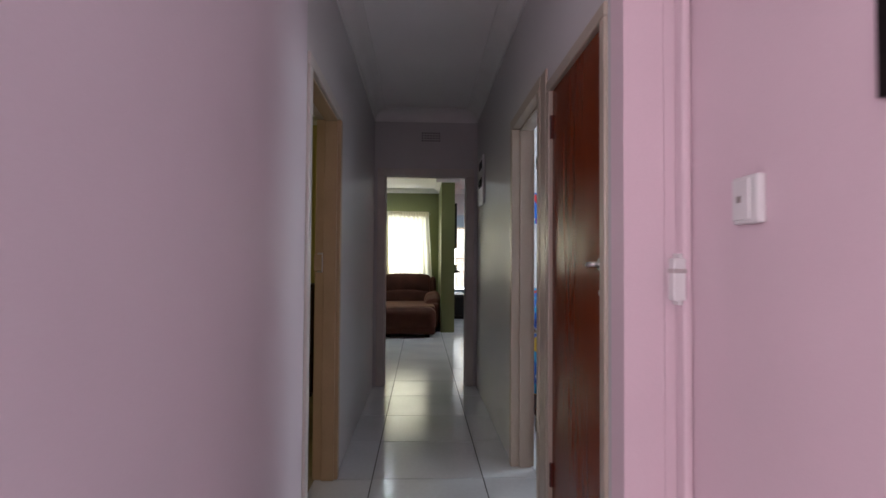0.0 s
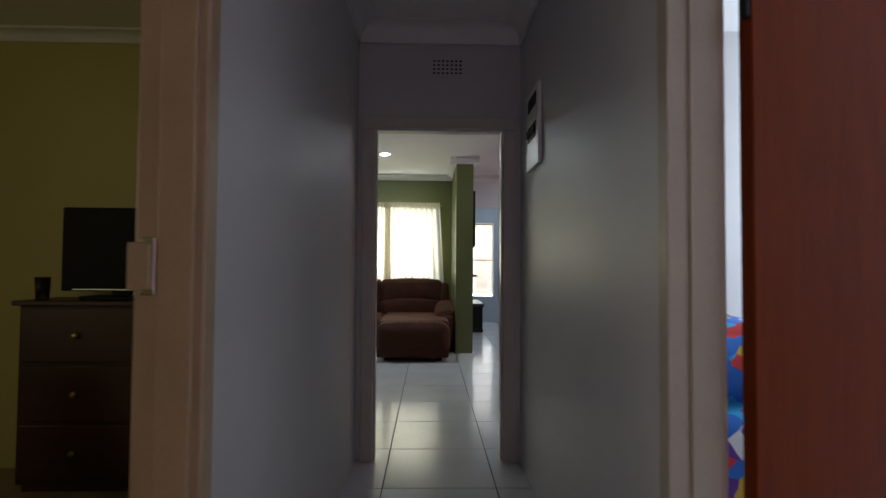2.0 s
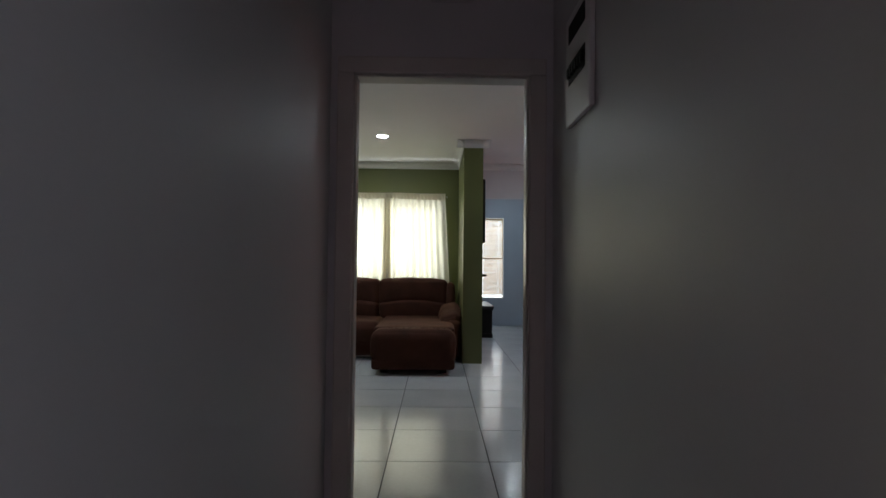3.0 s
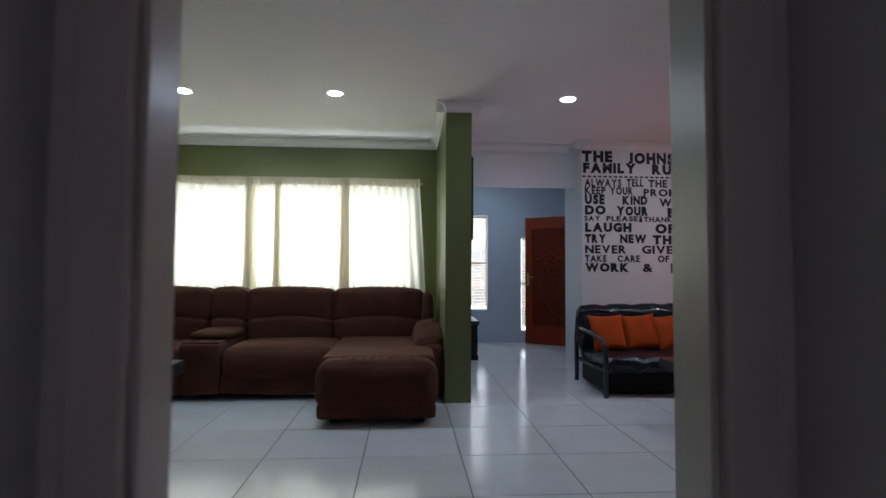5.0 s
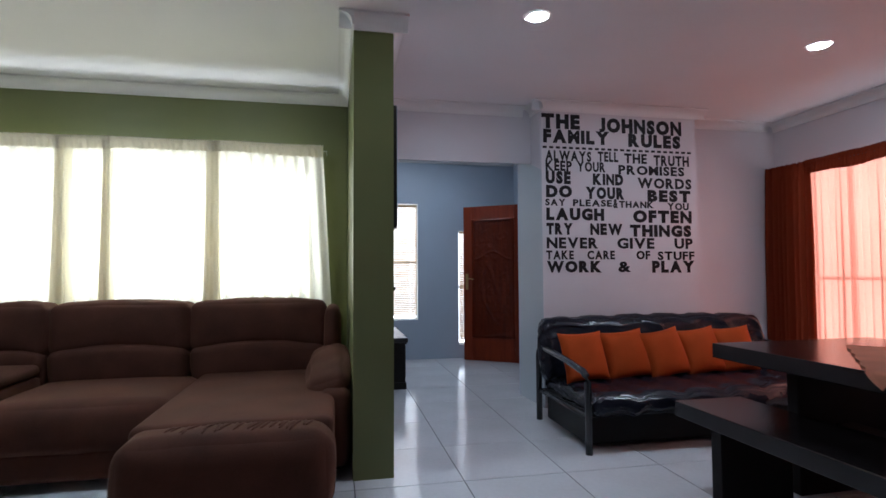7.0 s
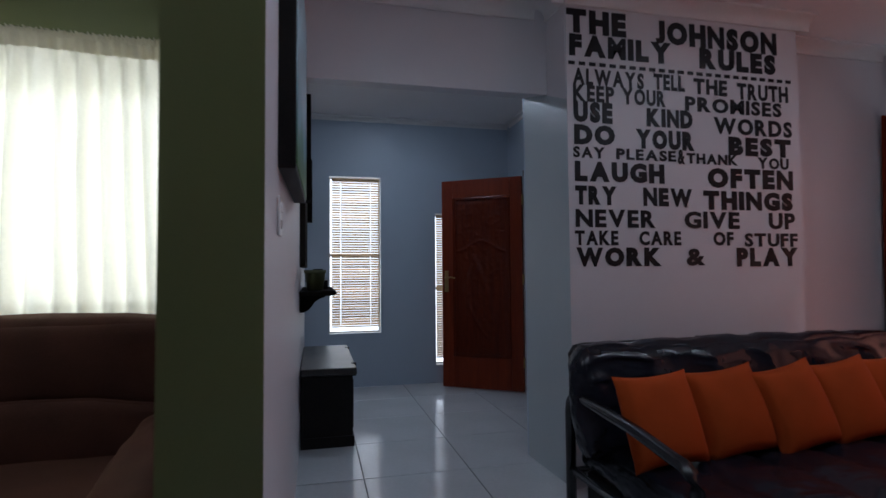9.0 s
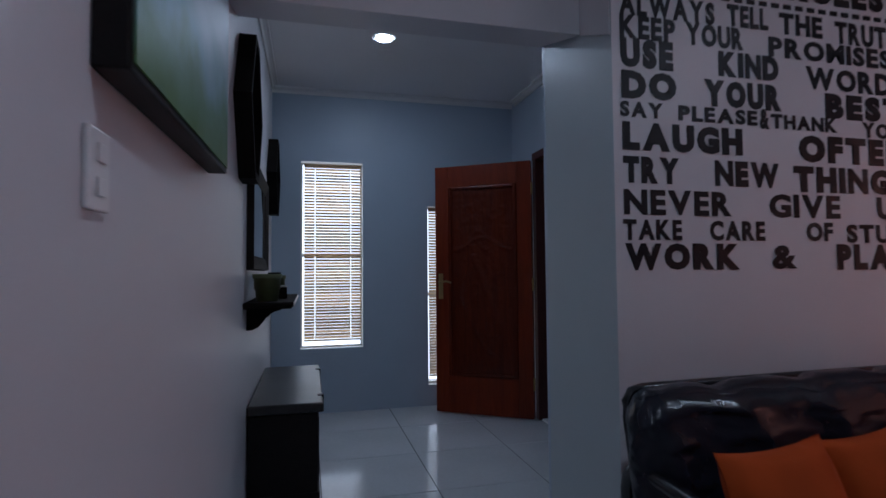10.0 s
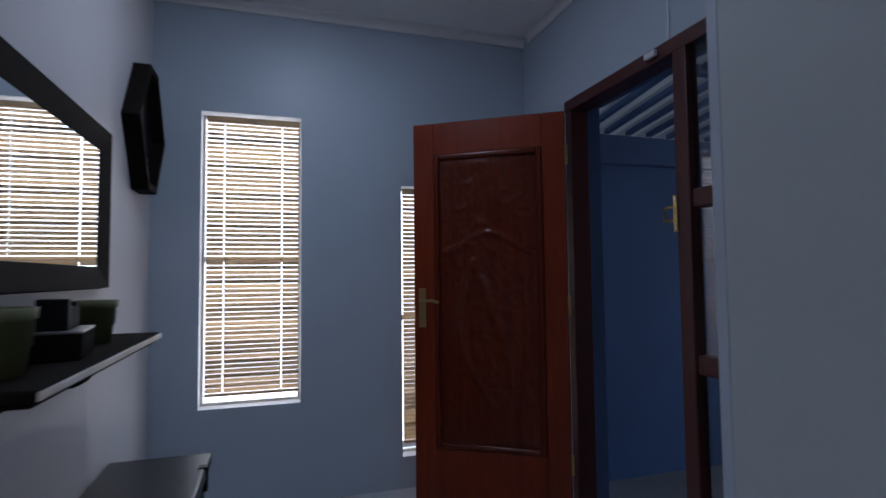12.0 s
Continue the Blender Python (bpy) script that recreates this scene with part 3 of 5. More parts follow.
leaf = thing("open_door", pose(0.614, 3.692, 0.008, 0, 0, 10), "open red-brown veneered flush bedroom door", "door")
part("leaf", boxm(0.01, 0.72, -0.045, -0.005, 0, 1.972, 0.003), M_DOOR, leaf)
for z in (0.22, 1.72):
    part("hinge", boxm(-0.006, 0.012, -0.043, -0.026, z, z + 0.075, 0.003), M_BASE, leaf)
bm = boxm(0.64, 0.68, -0.053, -0.045, 0.97, 1.13, 0.003)
hp = part("handle_plate", bm, M_STEEL, leaf)
part("handle", tube(bmesh.new(), [(0.66, -0.05, 1.08), (0.66, -0.095, 1.08), (0.645, -0.1, 1.08), (0.55, -0.098, 1.075)], 0.009), M_STEEL, hp, smooth=True)

# painted strip between the two frames
filler = boxm(0.486, 0.4965, 2.892, 2.993, 0, 2.03, 0.003)
tagged(part("trim", filler, M_GREIGE), "greige painted strip between two door frames", "trim", kind="structure")

# air vent over the end doorway
vent = thing("air_vent", pose(0.04, 5.794, 2.415), "plaster air vent with square holes above the doorway", "vent")
bm = bmesh.new()
W, H, nx, nz = 0.19, 0.10, 7, 4
cw, ch = W / nx, H / nz
for i in range(nx + 1):
    box(bm, -W / 2 + i * cw - 0.006, -W / 2 + i * cw + 0.006, -0.008, 0.0, -H / 2 - 0.006, H / 2 + 0.006)
for j in range(nz + 1):
    box(bm, -W / 2, W / 2, -0.0075, 0.0, -H / 2 + j * ch - 0.006, -H / 2 + j * ch + 0.006)
part("grille", bm, M_HALL, vent)
part("backing", boxm(-W / 2, W / 2, -0.002, 0.0, -H / 2, H / 2), M_BASE, vent)

# electricity board on the right-hand wall
db = thing("distribution_board", pose(0.497, 5.315, 1.915), "white recessed electricity board with black breakers", "fuse box")
part("cover", boxm(-0.022, -0.001, -0.16, 0.16, -0.21, 0.21, 0.006), M_WPLASTIC, db)
part("breaker_window", boxm(-0.0245, -0.021, -0.11, 0.11, 0.10, 0.17, 0.001), M_SCREEN, db)
part("breaker_window", boxm(-0.0245, -0.021, -0.11, 0.11, -0.06, 0.02, 0.001), M_SCREEN, db)
for i in range(6):
    part("breaker", boxm(-0.036, -0.024, -0.10 + i * 0.035, -0.08 + i * 0.035, -0.04, 0.0, 0.003), M_BASE, db)

# lilac room: alarm panel, door contact, picture
pan = thing("alarm_panel", pose(0.665, 1.73, 1.32), "white plastic alarm keypad on the lilac wall", "alarm panel")
part("case", boxm(-0.022, -0.001, -0.045, 0.045, -0.052, 0.052, 0.006), M_WPLASTIC, pan)
part("flap", boxm(-0.027, -0.022, -0.022, 0.037, -0.044, 0.044, 0.003), M_WPLASTIC, pan)
part("badge", boxm(-0.029, -0.027, 0.004, 0.018, -0.006, 0.008, 0.001), M_STEEL, pan)
con = thing("door_contact", pose(0.638, 2.0, 1.142), "white magnetic door contact on the lilac corner", "door sensor")
part("magnet", boxm(-0.034, 0.0, -0.030, 0.002, -0.055, 0.055, 0.004), M_WPLASTIC, con)
part("bracket", boxm(-0.012, 0.0, -0.012, 0.024, -0.068, 0.068, 0.003), M_WPLASTIC, con)
part("band", boxm(-0.035, 0.0005, -0.031, 0.0025, 0.016, 0.028, 0.001), M_STEEL, con)
pic = thing("framed_picture", pose(0.665, 1.24, 1.52), "dark framed picture on the lilac wall", "picture")
part("frame", boxm(-0.02, -0.001, -0.16, 0.16, -0.085, 0.085, 0.004), M_BLACKWOOD, pic)
part("print", boxm(-0.022, -0.02, -0.13, 0.13, -0.06, 0.06), M_CHESTTOP, pic)
strip = prism(bmesh.new(), [(0.637, 1.985), (0.663, 1.985), (0.663, 2.032), (0.637, 2.032)], "z", 0, CEIL - 0.002, bevel=0.008)
tagged(part("trim", strip, M_PINK), "lilac painted corner trim", "trim", kind="structure")
# blinds for the assumed windows, out of view
for x0 in (-2.31, 1.465):
    tagged(part("assumed_blind", boxm(x0, x0 + 1.12, -1.69, -1.66, 0.84, 2.16, 0.004), sheer("pink_blind", (0.85, 0.5, 0.55), 0.8)), "unseen pink blind in an assumed window opening", "blind", kind="structure")

# ---- left bedroom ----
tagged(part("floor_bedroom", boxm(-4.1, -0.617, 1.2, 5.70, -0.003, 0.004), mat("beige_carpet", (0.33, 0.27, 0.17), 0.95, var=0.15, scale=9, fine=400, bump=0.4)), "beige bedroom floor", "floor", kind="structure")
dr = thing("dresser", pose(-1.58, 5.34, 0.005), "dark red-brown chest of drawers against the bedroom wall", "dresser")
part("body", boxm(-0.60, 0.60, 0.012, 0.352, 0.04, 0.96, 0.006), M_DRESS, dr)
part("top", boxm(-0.63, 0.63, -0.01, 0.354, 0.96, 0.985, 0.005), M_DRESS, dr)
part("plinth", boxm(-0.58, 0.58, 0.03, 0.34, 0, 0.04, 0.003), M_DRESS, dr)
for i in range(3):
    for s in (-1, 1):
        d = part("drawer", boxm(s * 0.295 - 0.285, s * 0.295 + 0.285, -0.008, 0.012, 0.07 + i * 0.30, 0.35 + i * 0.30, 0.006), M_DRESS, dr)
        part("knob", soft(s * 0.295 - 0.018, s * 0.295 + 0.018, -0.035, -0.006, 0.19 + i * 0.30, 0.226 + i * 0.30, 0.015, 0, 0, 4), M_BRASS, d, smooth=True)
tv = thing("television", pose(-1.745, 5.5, 0.99), "black flat television standing on the dresser", "television")
part("screen", boxm(-0.315, 0.315, -0.025, 0.015, 0.045, 0.50, 0.008), M_SCREEN, tv)
part("bezel_strip", boxm(-0.25, 0.25, -0.028, -0.024, 0.05, 0.057, 0.001), M_STEEL, tv)
part("stand", boxm(-0.18, 0.18, -0.09, 0.09, 0, 0.02, 0.006), M_BASE, tv)
part("neck", boxm(-0.05, 0.05, -0.012, 0.02, 0.018, 0.07, 0.004), M_BASE, tv)
gl = thing("drinking_glass", pose(-2.13, 5.44, 0.99), "clear empty drinking glass on the dresser", "glass")
part("tumbler", lathe(bmesh.new(), [(0.03, 0), (0.038, 0.12), (0.036, 0.12), (0.028, 0.006)], 24), M_GLASS, gl, smooth=True)


def plastic_chair(m):
    green = mat("green_plastic", (0.03, 0.16, 0.035), 0.35, var=0.05, bump=0.0)
    th = thing("plastic_chair", m, "small green moulded plastic chair in the bedroom", "chair")
    part("seat", soft(-0.2, 0.2, -0.2, 0.2, 0.385, 0.42, 0.016, 0.0, 0, 6), green, th, smooth=True)
    part("backrest", soft(-0.19, 0.19, 0.18, 0.21, 0.42, 0.75, 0.014, 0.0, 0, 6), green, th, smooth=True)
    for x in (-0.17, 0.17):
        for y in (-0.17, 0.17):
            part("leg", tube(bmesh.new(), [(x * 1.15, y * 1.15, 0), (x, y, 0.39)], 0.02), green, th, smooth=True)
    return th


plastic_chair(pose(-2.18, 4.55, 0.004, 0, 0, 25))
bag = thing("cloth_bundle", pose(-1.22, 4.2, 0.004), "dark purple cloth bundle on the bedroom floor", "bundle")
part("cloth", soft(-0.28, 0.28, -0.25, 0.3, 0.0, 0.36, 0.16, 0.03, 0.06, 12, 5.0), mat("purple_cloth", (0.035, 0.018, 0.06), 0.9, var=0.2, scale=8, bump=0.3), bag, smooth=True)

# ---- right bedroom, seen past the open door ----
tagged(part("floor_kids_room", boxm(0.609, 3.6, 2.93, 5.795, -0.003, 0.004), M_TILE), "white tiled bedroom floor", "floor", kind="structure")


def patchwork(name):
    """Printed bedding: blotches of blue, red, yellow and white."""
    m = bpy.data.materials.new(name)
    m.use_nodes = True
    nt = m.node_tree
    co, vo, ra = nt.nodes.new("ShaderNodeTexCoord"), nt.nodes.new("ShaderNodeTexVoronoi"), nt.nodes.new("ShaderNodeValToRGB")
    vo.inputs["Scale"].default_value = 14
    nt.links.new(co.outputs["Object"], vo.inputs["Vector"])
    sep = nt.nodes.new("ShaderNodeSeparateColor")
    nt.links.new(vo.outputs["Color"], sep.inputs["Color"])
    nt.links.new(sep.outputs[0], ra.inputs["Fac"])
    ra.color_ramp.interpolation = "CONSTANT"
    el = ra.color_ramp.elements
    el[0].color, el[1].color, el[1].position = (0.02, 0.12, 0.45, 1), (0.03, 0.30, 0.55, 1), 0.4
    for p, c in ((0.6, (0.45, 0.03, 0.03, 1)), (0.72, (0.6, 0.6, 0.62, 1)), (0.85, (0.5, 0.32, 0.03, 1)), (0.93, (0.10, 0.03, 0.25, 1))):
        el.new(p).color = c
    b = nt.nodes["Principled BSDF"]
    nt.links.new(ra.outputs["Color"], b.inputs["Base Color"])
    b.inputs["Roughness"].default_value = 0.9
    return m


M_PATCH = patchwork("printed_bedding")
bed = thing("child_bed", pose(1.35, 4.95, 0.004), "child's bed under bright blue and red printed bedding", "bed")
part("base", boxm(-0.55, 1.2, -0.5, 0.5, 0.06, 0.34, 0.01), M_DOOR, bed)
part("mattress", soft(-0.56, 1.2, -0.5, 0.5, 0.34, 0.56, 0.06), M_WHITE, bed, smooth=True)
part("blanket", soft(-0.59, 1.1, -0.54, 0.52, 0.22, 0.66, 0.07, 0.02, 0.02, 12), M_PATCH, bed, smooth=True)
part("folded_duvet", soft(-0.56, 0.1, -0.42, 0.48, 0.66, 0.95, 0.12, 0.03, 0.03, 12), M_PATCH, bed, smooth=True)
for x in (-0.5, 1.15):
    for y in (-0.45, 0.45):
        part("leg", boxm(x - 0.03, x + 0.03, y - 0.03, y + 0.03, 0, 0.06), M_DOOR, bed)
flag = thing("wall_hanging", pose(1.25, 5.79, 1.72), "blue and red cloth hanging on the bedroom wall", "wall hanging")
part("cloth", soft(-0.5, 0.5, -0.02, -0.002, -0.16, 0.16, 0.005, 0, 0.004, 8), M_PATCH, flag)

# ---- living room: windows and curtains ----
def window(name, axis, t, a0, a1, z0, z1, bars, rails, label, w=0.04):
    """A painted window: frame, glazing bars and panes."""
    th = thing(name, Matrix(), label, "window", kind="structure")

    def b(u0, u1, v0, v1, d0, d1):
        return boxm(t + d0, t + d1, u0, u1, v0, v1, 0.003) if axis == "x" else boxm(u0, u1, t + d0, t + d1, v0, v1, 0.003)
    for u0, u1, v0, v1 in ((a0, a0 + w, z0, z1), (a1 - w, a1, z0, z1), (a0 + w, a1 - w, z0, z0 + w), (a0 + w, a1 - w, z1 - w, z1)):
        part("window_frame", b(u0, u1, v0, v1, -0.02, 0.02), M_ALU, th)
    for u in bars:
        part("mullion", b(u - w / 2, u + w / 2, z0 + w, z1 - w, -0.018, 0.018), M_ALU, th)
    for v in rails:
        part("rail", b(a0 + w, a1 - w, v - 0.015, v + 0.015, -0.016, 0.016), M_ALU, th)
    edges = [a0 + w / 2, *bars, a1 - w / 2]
    for u0, u1 in zip(edges, edges[1:]):
        p = part("pane", b(u0 + w / 2, u1 - w / 2, z0 + w, z1 - w, -0.002, 0.002), M_GLASS, th)
        p.visible_shadow = False
    return th


window("window_1", "y", 11.38, -2.85, 0.02, 0.85, 2.06, [-1.9, -0.95], [], "wide white window behind sheer curtains")
window("window_2", "x", 4.70, 8.65, 11.05, 0.25, 2.15, [9.45, 10.25, 10.62], [1.10], "wide white window behind red curtains")


def curtain(name, u0, u1, z0, z1, mat_, waves, amp, seed, flare=0.0, axis="y", ruffle=0.05, label="", parent=None):
    """A hanging cloth with uneven folds, a gathered heading and a hem; local plane at 0, cloth along u."""
    rnd = random.Random(seed)
    nu, nz = max(40, waves * 9), 26
    ph = [rnd.uniform(-0.6, 0.6) for _ in range(waves + 2)]
    am = [rnd.uniform(0.45, 1.15) for _ in range(waves + 2)]
    bm = bmesh.new()
    rows = []
    for j in range(nz + 1):
        f = j / nz
        z = z1 + (z0 - z1) * f
        row = []
        for i in range(nu + 1):
            s = i / nu
            k = min(int(s * waves), waves)
            g = s * waves - k
            a = amp * ((1 - g) * am[k] + g * am[k + 1]) * (0.45 + 0.55 * min(1, f * 3))
            p = (1 - g) * ph[k] + g * ph[k + 1]
            d = a * math.sin(math.tau * (s * waves + p * 0.35 + 0.05 * math.sin(5 * f)))
            if z > z1 - ruffle * 1.6:
                d = d * 0.35 + 0.010 * math.sin(math.tau * s * waves * 3.1 + seed) * (1 if z > z1 - ruffle else 0.4)
            u = u0 + (u1 - u0) * s + flare * f * (s - 0.3)
            zz = z + 0.014 * noise.noise(Vector((u * 2.6, seed * 0.1 if axis == "x" else 0.0, 0.5))) * max(0.0, 1 - 3 * f if z1 - z0 > 0.5 else 1.0) + (0.006 * math.sin(math.tau * s * waves * 2.3 + seed) if j == 0 else 0) + (0.012 * math.sin(s * 9 + seed) if j == nz else 0)
            row.append(bm.verts.new((u, d, zz) if axis == "y" else (d, u, zz)))
        rows.append(row)
    for A, B in zip(rows, rows[1:]):
        for i in range(nu):
            bm.faces.new((A[i], A[i + 1], B[i + 1], B[i]))
    return part(name, bm, mat_, parent, label, smooth=True)


sc = thing("sheer_curtain", pose(0, 11.13, 0), "gathered white sheer curtains glowing with daylight", "curtain")
for a, b, wv, sd in ((-2.94, -1.74, 12, 3), (-1.84, -1.46, 4, 5), (-1.52, -0.70, 9, 8), (-0.76, 0.095, 10, 11)):
    curtain("curtain_panel", a, b, 0.62, 2.195, M_SHEER, wv, 0.046, sd, 0.13 if a > -1 else 0.05, parent=sc)
for a, b, wv, sd, fl in ((-1.830, -1.775, 1, 41, 0.035), (-1.505, -1.465, 1, 43, 0.03), (-0.785, -0.695, 2, 45, 0.02)):
    long = fl > 0
    h = curtain("fold", a, b, 0.62 if long else 1.82, 2.19, M_HEADING, wv, 0.010, sd, fl, parent=sc, label="doubled fold of white cloth")
    h.location.y = -0.042
h = curtain("heading_tape", -2.95, 0.10, 2.115, 2.203, M_HEADING, 60, 0.008, 52, parent=sc, ruffle=0.02, label="gathered heading of doubled cloth")
h.location.y = -0.05
part("curtain_wire", tube(bmesh.new(), [(-2.96, 0.0, 2.165), (-1.4, 0.0, 2.155), (0.12, 0.0, 2.165)], 0.004, 6), M_STEEL, sc)
for x in (-2.97, 0.125):
    part("hook", tube(bmesh.new(), [(x, 0.15, 2.165), (x, 0.0, 2.165)], 0.005, 6), M_STEEL, sc)

rc = thing("red_curtain", pose(4.50, 0, 0), "rust red drapes over coral sheer curtains", "curtain")
curtain("drape", 10.83, 11.345, 0.02, 2.20, M_REDDRAPE, 8, 0.06, 21, axis="x", parent=rc)
curtain("drape", 9.55, 10.12, 0.02, 2.225, M_REDDRAPE, 9, 0.07, 22, axis="x", parent=rc)
curtain("drape", 8.35, 8.75, 0.02, 2.22, M_REDDRAPE, 6, 0.07, 23, axis="x", parent=rc)
for a, b, sd in ((10.07, 10.90, 31), (8.7, 9.65, 33)):
    s = curtain("sheer", a, b, 0.03, 2.16, M_REDSHEER, 13, 0.028, sd, axis="x", parent=rc)
    s.location.x = 0.05
    h = curtain("heading", a, b, 2.075, 2.205, M_REDDRAPE, 24, 0.008, sd + 20, axis="x", parent=rc, ruffle=0.02, label="gathered rust red heading")
    h.location.x = 0.012
part("curtain_rail", tube(bmesh.new(), [(0.03, 8.3, 2.15), (0.03, 11.34, 2.15)], 0.012, 10), M_DARKRED, rc, smooth=True)
for y in (8.4, 9.9, 11.3):
    part("rail_bracket", boxm(0.02, 0.119, y - 0.01, y + 0.01, 2.14, 2.165, 0.003), M_DARKRED, rc)


# ---- sectional sofa ----
sofa = thing("sectional_sofa", pose(0, 0, 0), "brown suede L-shaped recliner sofa with chaise and console", "sofa")


def back_unit(x0, x1, yb, zt=0.97, zs=0.42, depth=0.30, narrow=False):
    """Headrest roll and lumbar pad, facing -y, back at yb."""
    w, zm = x1 - x0, (x0 + x1) / 2
    head = soft(x0 + 0.003, x1 - 0.003, yb - depth + 0.01, yb - 0.03, 0.625, zt, 0.05, 0.025, 0.006, 18)
    pad = soft(x0 + 0.006, x1 - 0.006, yb - depth - 0.015, yb - 0.06, zs, 0.66, 0.045, 0.018, 0.006, 18)
    rise = 0.05 * min(1, w / 0.6)
    for v in head.verts:
        k = max(0, min(1, (zt - v.co.z) / (zt - 0.625)))
        v.co.z += (rise * (1 - (2 * (v.co.x - zm) / w) ** 2) - 0.012) * k
    for v in pad.verts:
        k = max(0, min(1, (v.co.z - zs) / (0.66 - zs)))
        v.co.z += (rise * (1 - (2 * (v.co.x - zm) / w) ** 2) - 0.012) * k
        v.co.x = zm + (v.co.x - zm) * (0.965 + 0.035 * k)
    part("headrest", head, M_SUEDE, sofa, smooth=True)
    part("lumbar_pad", pad, M_SUEDE, sofa, smooth=True)
    part("back_shell", soft(x0 + 0.002, x1 - 0.002, yb - 0.13, yb, 0.06, zt - 0.05, 0.05, 0.0, 0.003, 6), M_SUEDE, sofa, smooth=True)


def seat_unit(x0, x1, yf, yb, zt=0.47):
    part("seat_cushion", soft(x0 + 0.004, x1 - 0.004, yf, yb, 0.17, zt, 0.085, 0.022, 0.006, 11), M_SUEDE, sofa, smooth=True)
    part("footrest_panel", soft(x0 + 0.004, x1 - 0.004, yf + 0.012, yf + 0.16, 0.055, 0.235, 0.03, 0.008, 0.003, 8), M_SUEDE, sofa, smooth=True)


YB = 11.03
back_unit(-0.80, 0.13, YB)
back_unit(-1.69, -0.805, YB)
back_unit(-2.06, -1.695, YB - 0.01)
back_unit(-3.02, -2.065, YB - 0.02)
seat_unit(-1.69, -0.70, 9.96, 10.75)
# chaise
part("chaise_cushion", soft(-0.712, 0.19, 9.355, 10.75, 0.16, 0.480, 0.04, 0.010, 0.005, 22), M_SUEDE, sofa, smooth=True)
pad = soft(-0.715, 0.192, 9.13, 9.43, 0.10, 0.472, 0.10, 0.012, 0.006, 26, 8.0)
for v in pad.verts:
    # the front leans out a little towards the floor
    if v.co.y < 9.4:
        v.co.y -= 0.05 * max(0, (0.40 - v.co.z)) / 0.3 * (9.4 - v.co.y) / 0.27
crown = BVHTree.FromBMesh(pad)
part("chaise_pad", pad, M_SUEDE, sofa, smooth=True)
part("chaise_base", soft(-0.705, 0.185, 9.105, 9.95, 0.05, 0.175, 0.035, 0.006, 0.003, 12), M_SUEDE, sofa, smooth=True)
rnd = random.Random(4)
for i in range(24):
    x = -0.50 + i * 0.026 + rnd.uniform(-0.008, 0.008)
    L, lean_ = rnd.uniform(0.07, 0.15), rnd.uniform(-0.05, 0.01)
    pts = []
    for k in range(7):
        f = k / 6
        hit = crown.ray_cast(Vector((x + lean_ * f, 9.352 - L * f, 1)), Vector((0, 0, -1)))[0]
        pts.append((hit.x, hit.y, hit.z + 0.0005 - 0.005 * abs(2 * f - 1) ** 3))
    part("gather", tube(bmesh.new(), pts, 0.0065, 6), M_SUEDE, sofa, "gathered fold of brown suede", smooth=True)
part("foot", boxm(-0.62, -0.54, 9.25, 9.33, 0, 0.06, 0.005), M_BASE, sofa)
part("foot", boxm(0.02, 0.10, 9.22, 9.30, 0, 0.06, 0.005), M_BASE, sofa)
# right arm with its rolled pad
part("arm_body", soft(0.11, 0.288, 9.86, 10.98, 0.05, 0.50, 0.06, 0.015, 0.004, 8), M_SUEDE, sofa, smooth=True)
roll = Matrix.Translation((0.16, 10.62, 0.60)) @ Matrix.Rotation(radians(10), 4, "X") @ Matrix.Rotation(radians(-16), 4, "Y") @ Matrix.Translation((-0.16, -10.62, -0.60))
part("arm_pad", soft(0.03, 0.285, 9.94, 10.66, 0.51, 0.665, 0.076, 0.022, 0.010, 18, 9.0, m=roll), M_SUEDE, sofa, smooth=True)
part("arm_shell", soft(0.125, 0.235, 10.62, 11.02, 0.40, 0.93, 0.05, 0.01, 0.003, 8), M_SUEDE, sofa, smooth=True)
part("mechanism_bar", boxm(-1.35, -0.78, 10.10, 10.13, 0.02, 0.05, 0.004), M_STEEL, sofa)
# console
part("console_body", soft(-2.055, -1.695, 9.97, 10.72, 0.05, 0.50, 0.03, 0.004, 0.003, 7), M_SUEDE, sofa, smooth=True)
part("console_tray", boxm(-2.035, -1.715, 10.0, 10.22, 0.498, 0.512, 0.004), M_SUEDE, sofa)
for x in (-1.96, -1.80):
    part("cup_ring", lathe(bmesh.new(), [(0.042, 0.508), (0.046, 0.516), (0.05, 0.516), (0.05, 0.508)], 24, (x, 10.10)), M_BASE, sofa, smooth=True)
part("console_lid", soft(-2.05, -1.70, 10.20, 10.72, 0.50, 0.585, 0.038, 0.01, 0.003, 8), M_SUEDE, sofa, smooth=True)
# corner wedge
bm = prism(bmesh.new(), [(-3.05, 9.9), (-2.20, 9.66), (-2.06, 9.99), (-2.06, 10.75), (-3.05, 10.75)], "z", 0.05, 0.46, bevel=0.045)
part("corner_seat", bm, M_SUEDE, sofa, smooth=True)
bm = prism(bmesh.new(), [(-3.05, 9.9), (-2.195, 9.645), (-2.05, 9.985), (-2.06, 10.75), (-3.05, 10.75)], "z", 0.055, 0.20, bevel=0.012)
part("corner_base", bm, M_SUEDE, sofa)
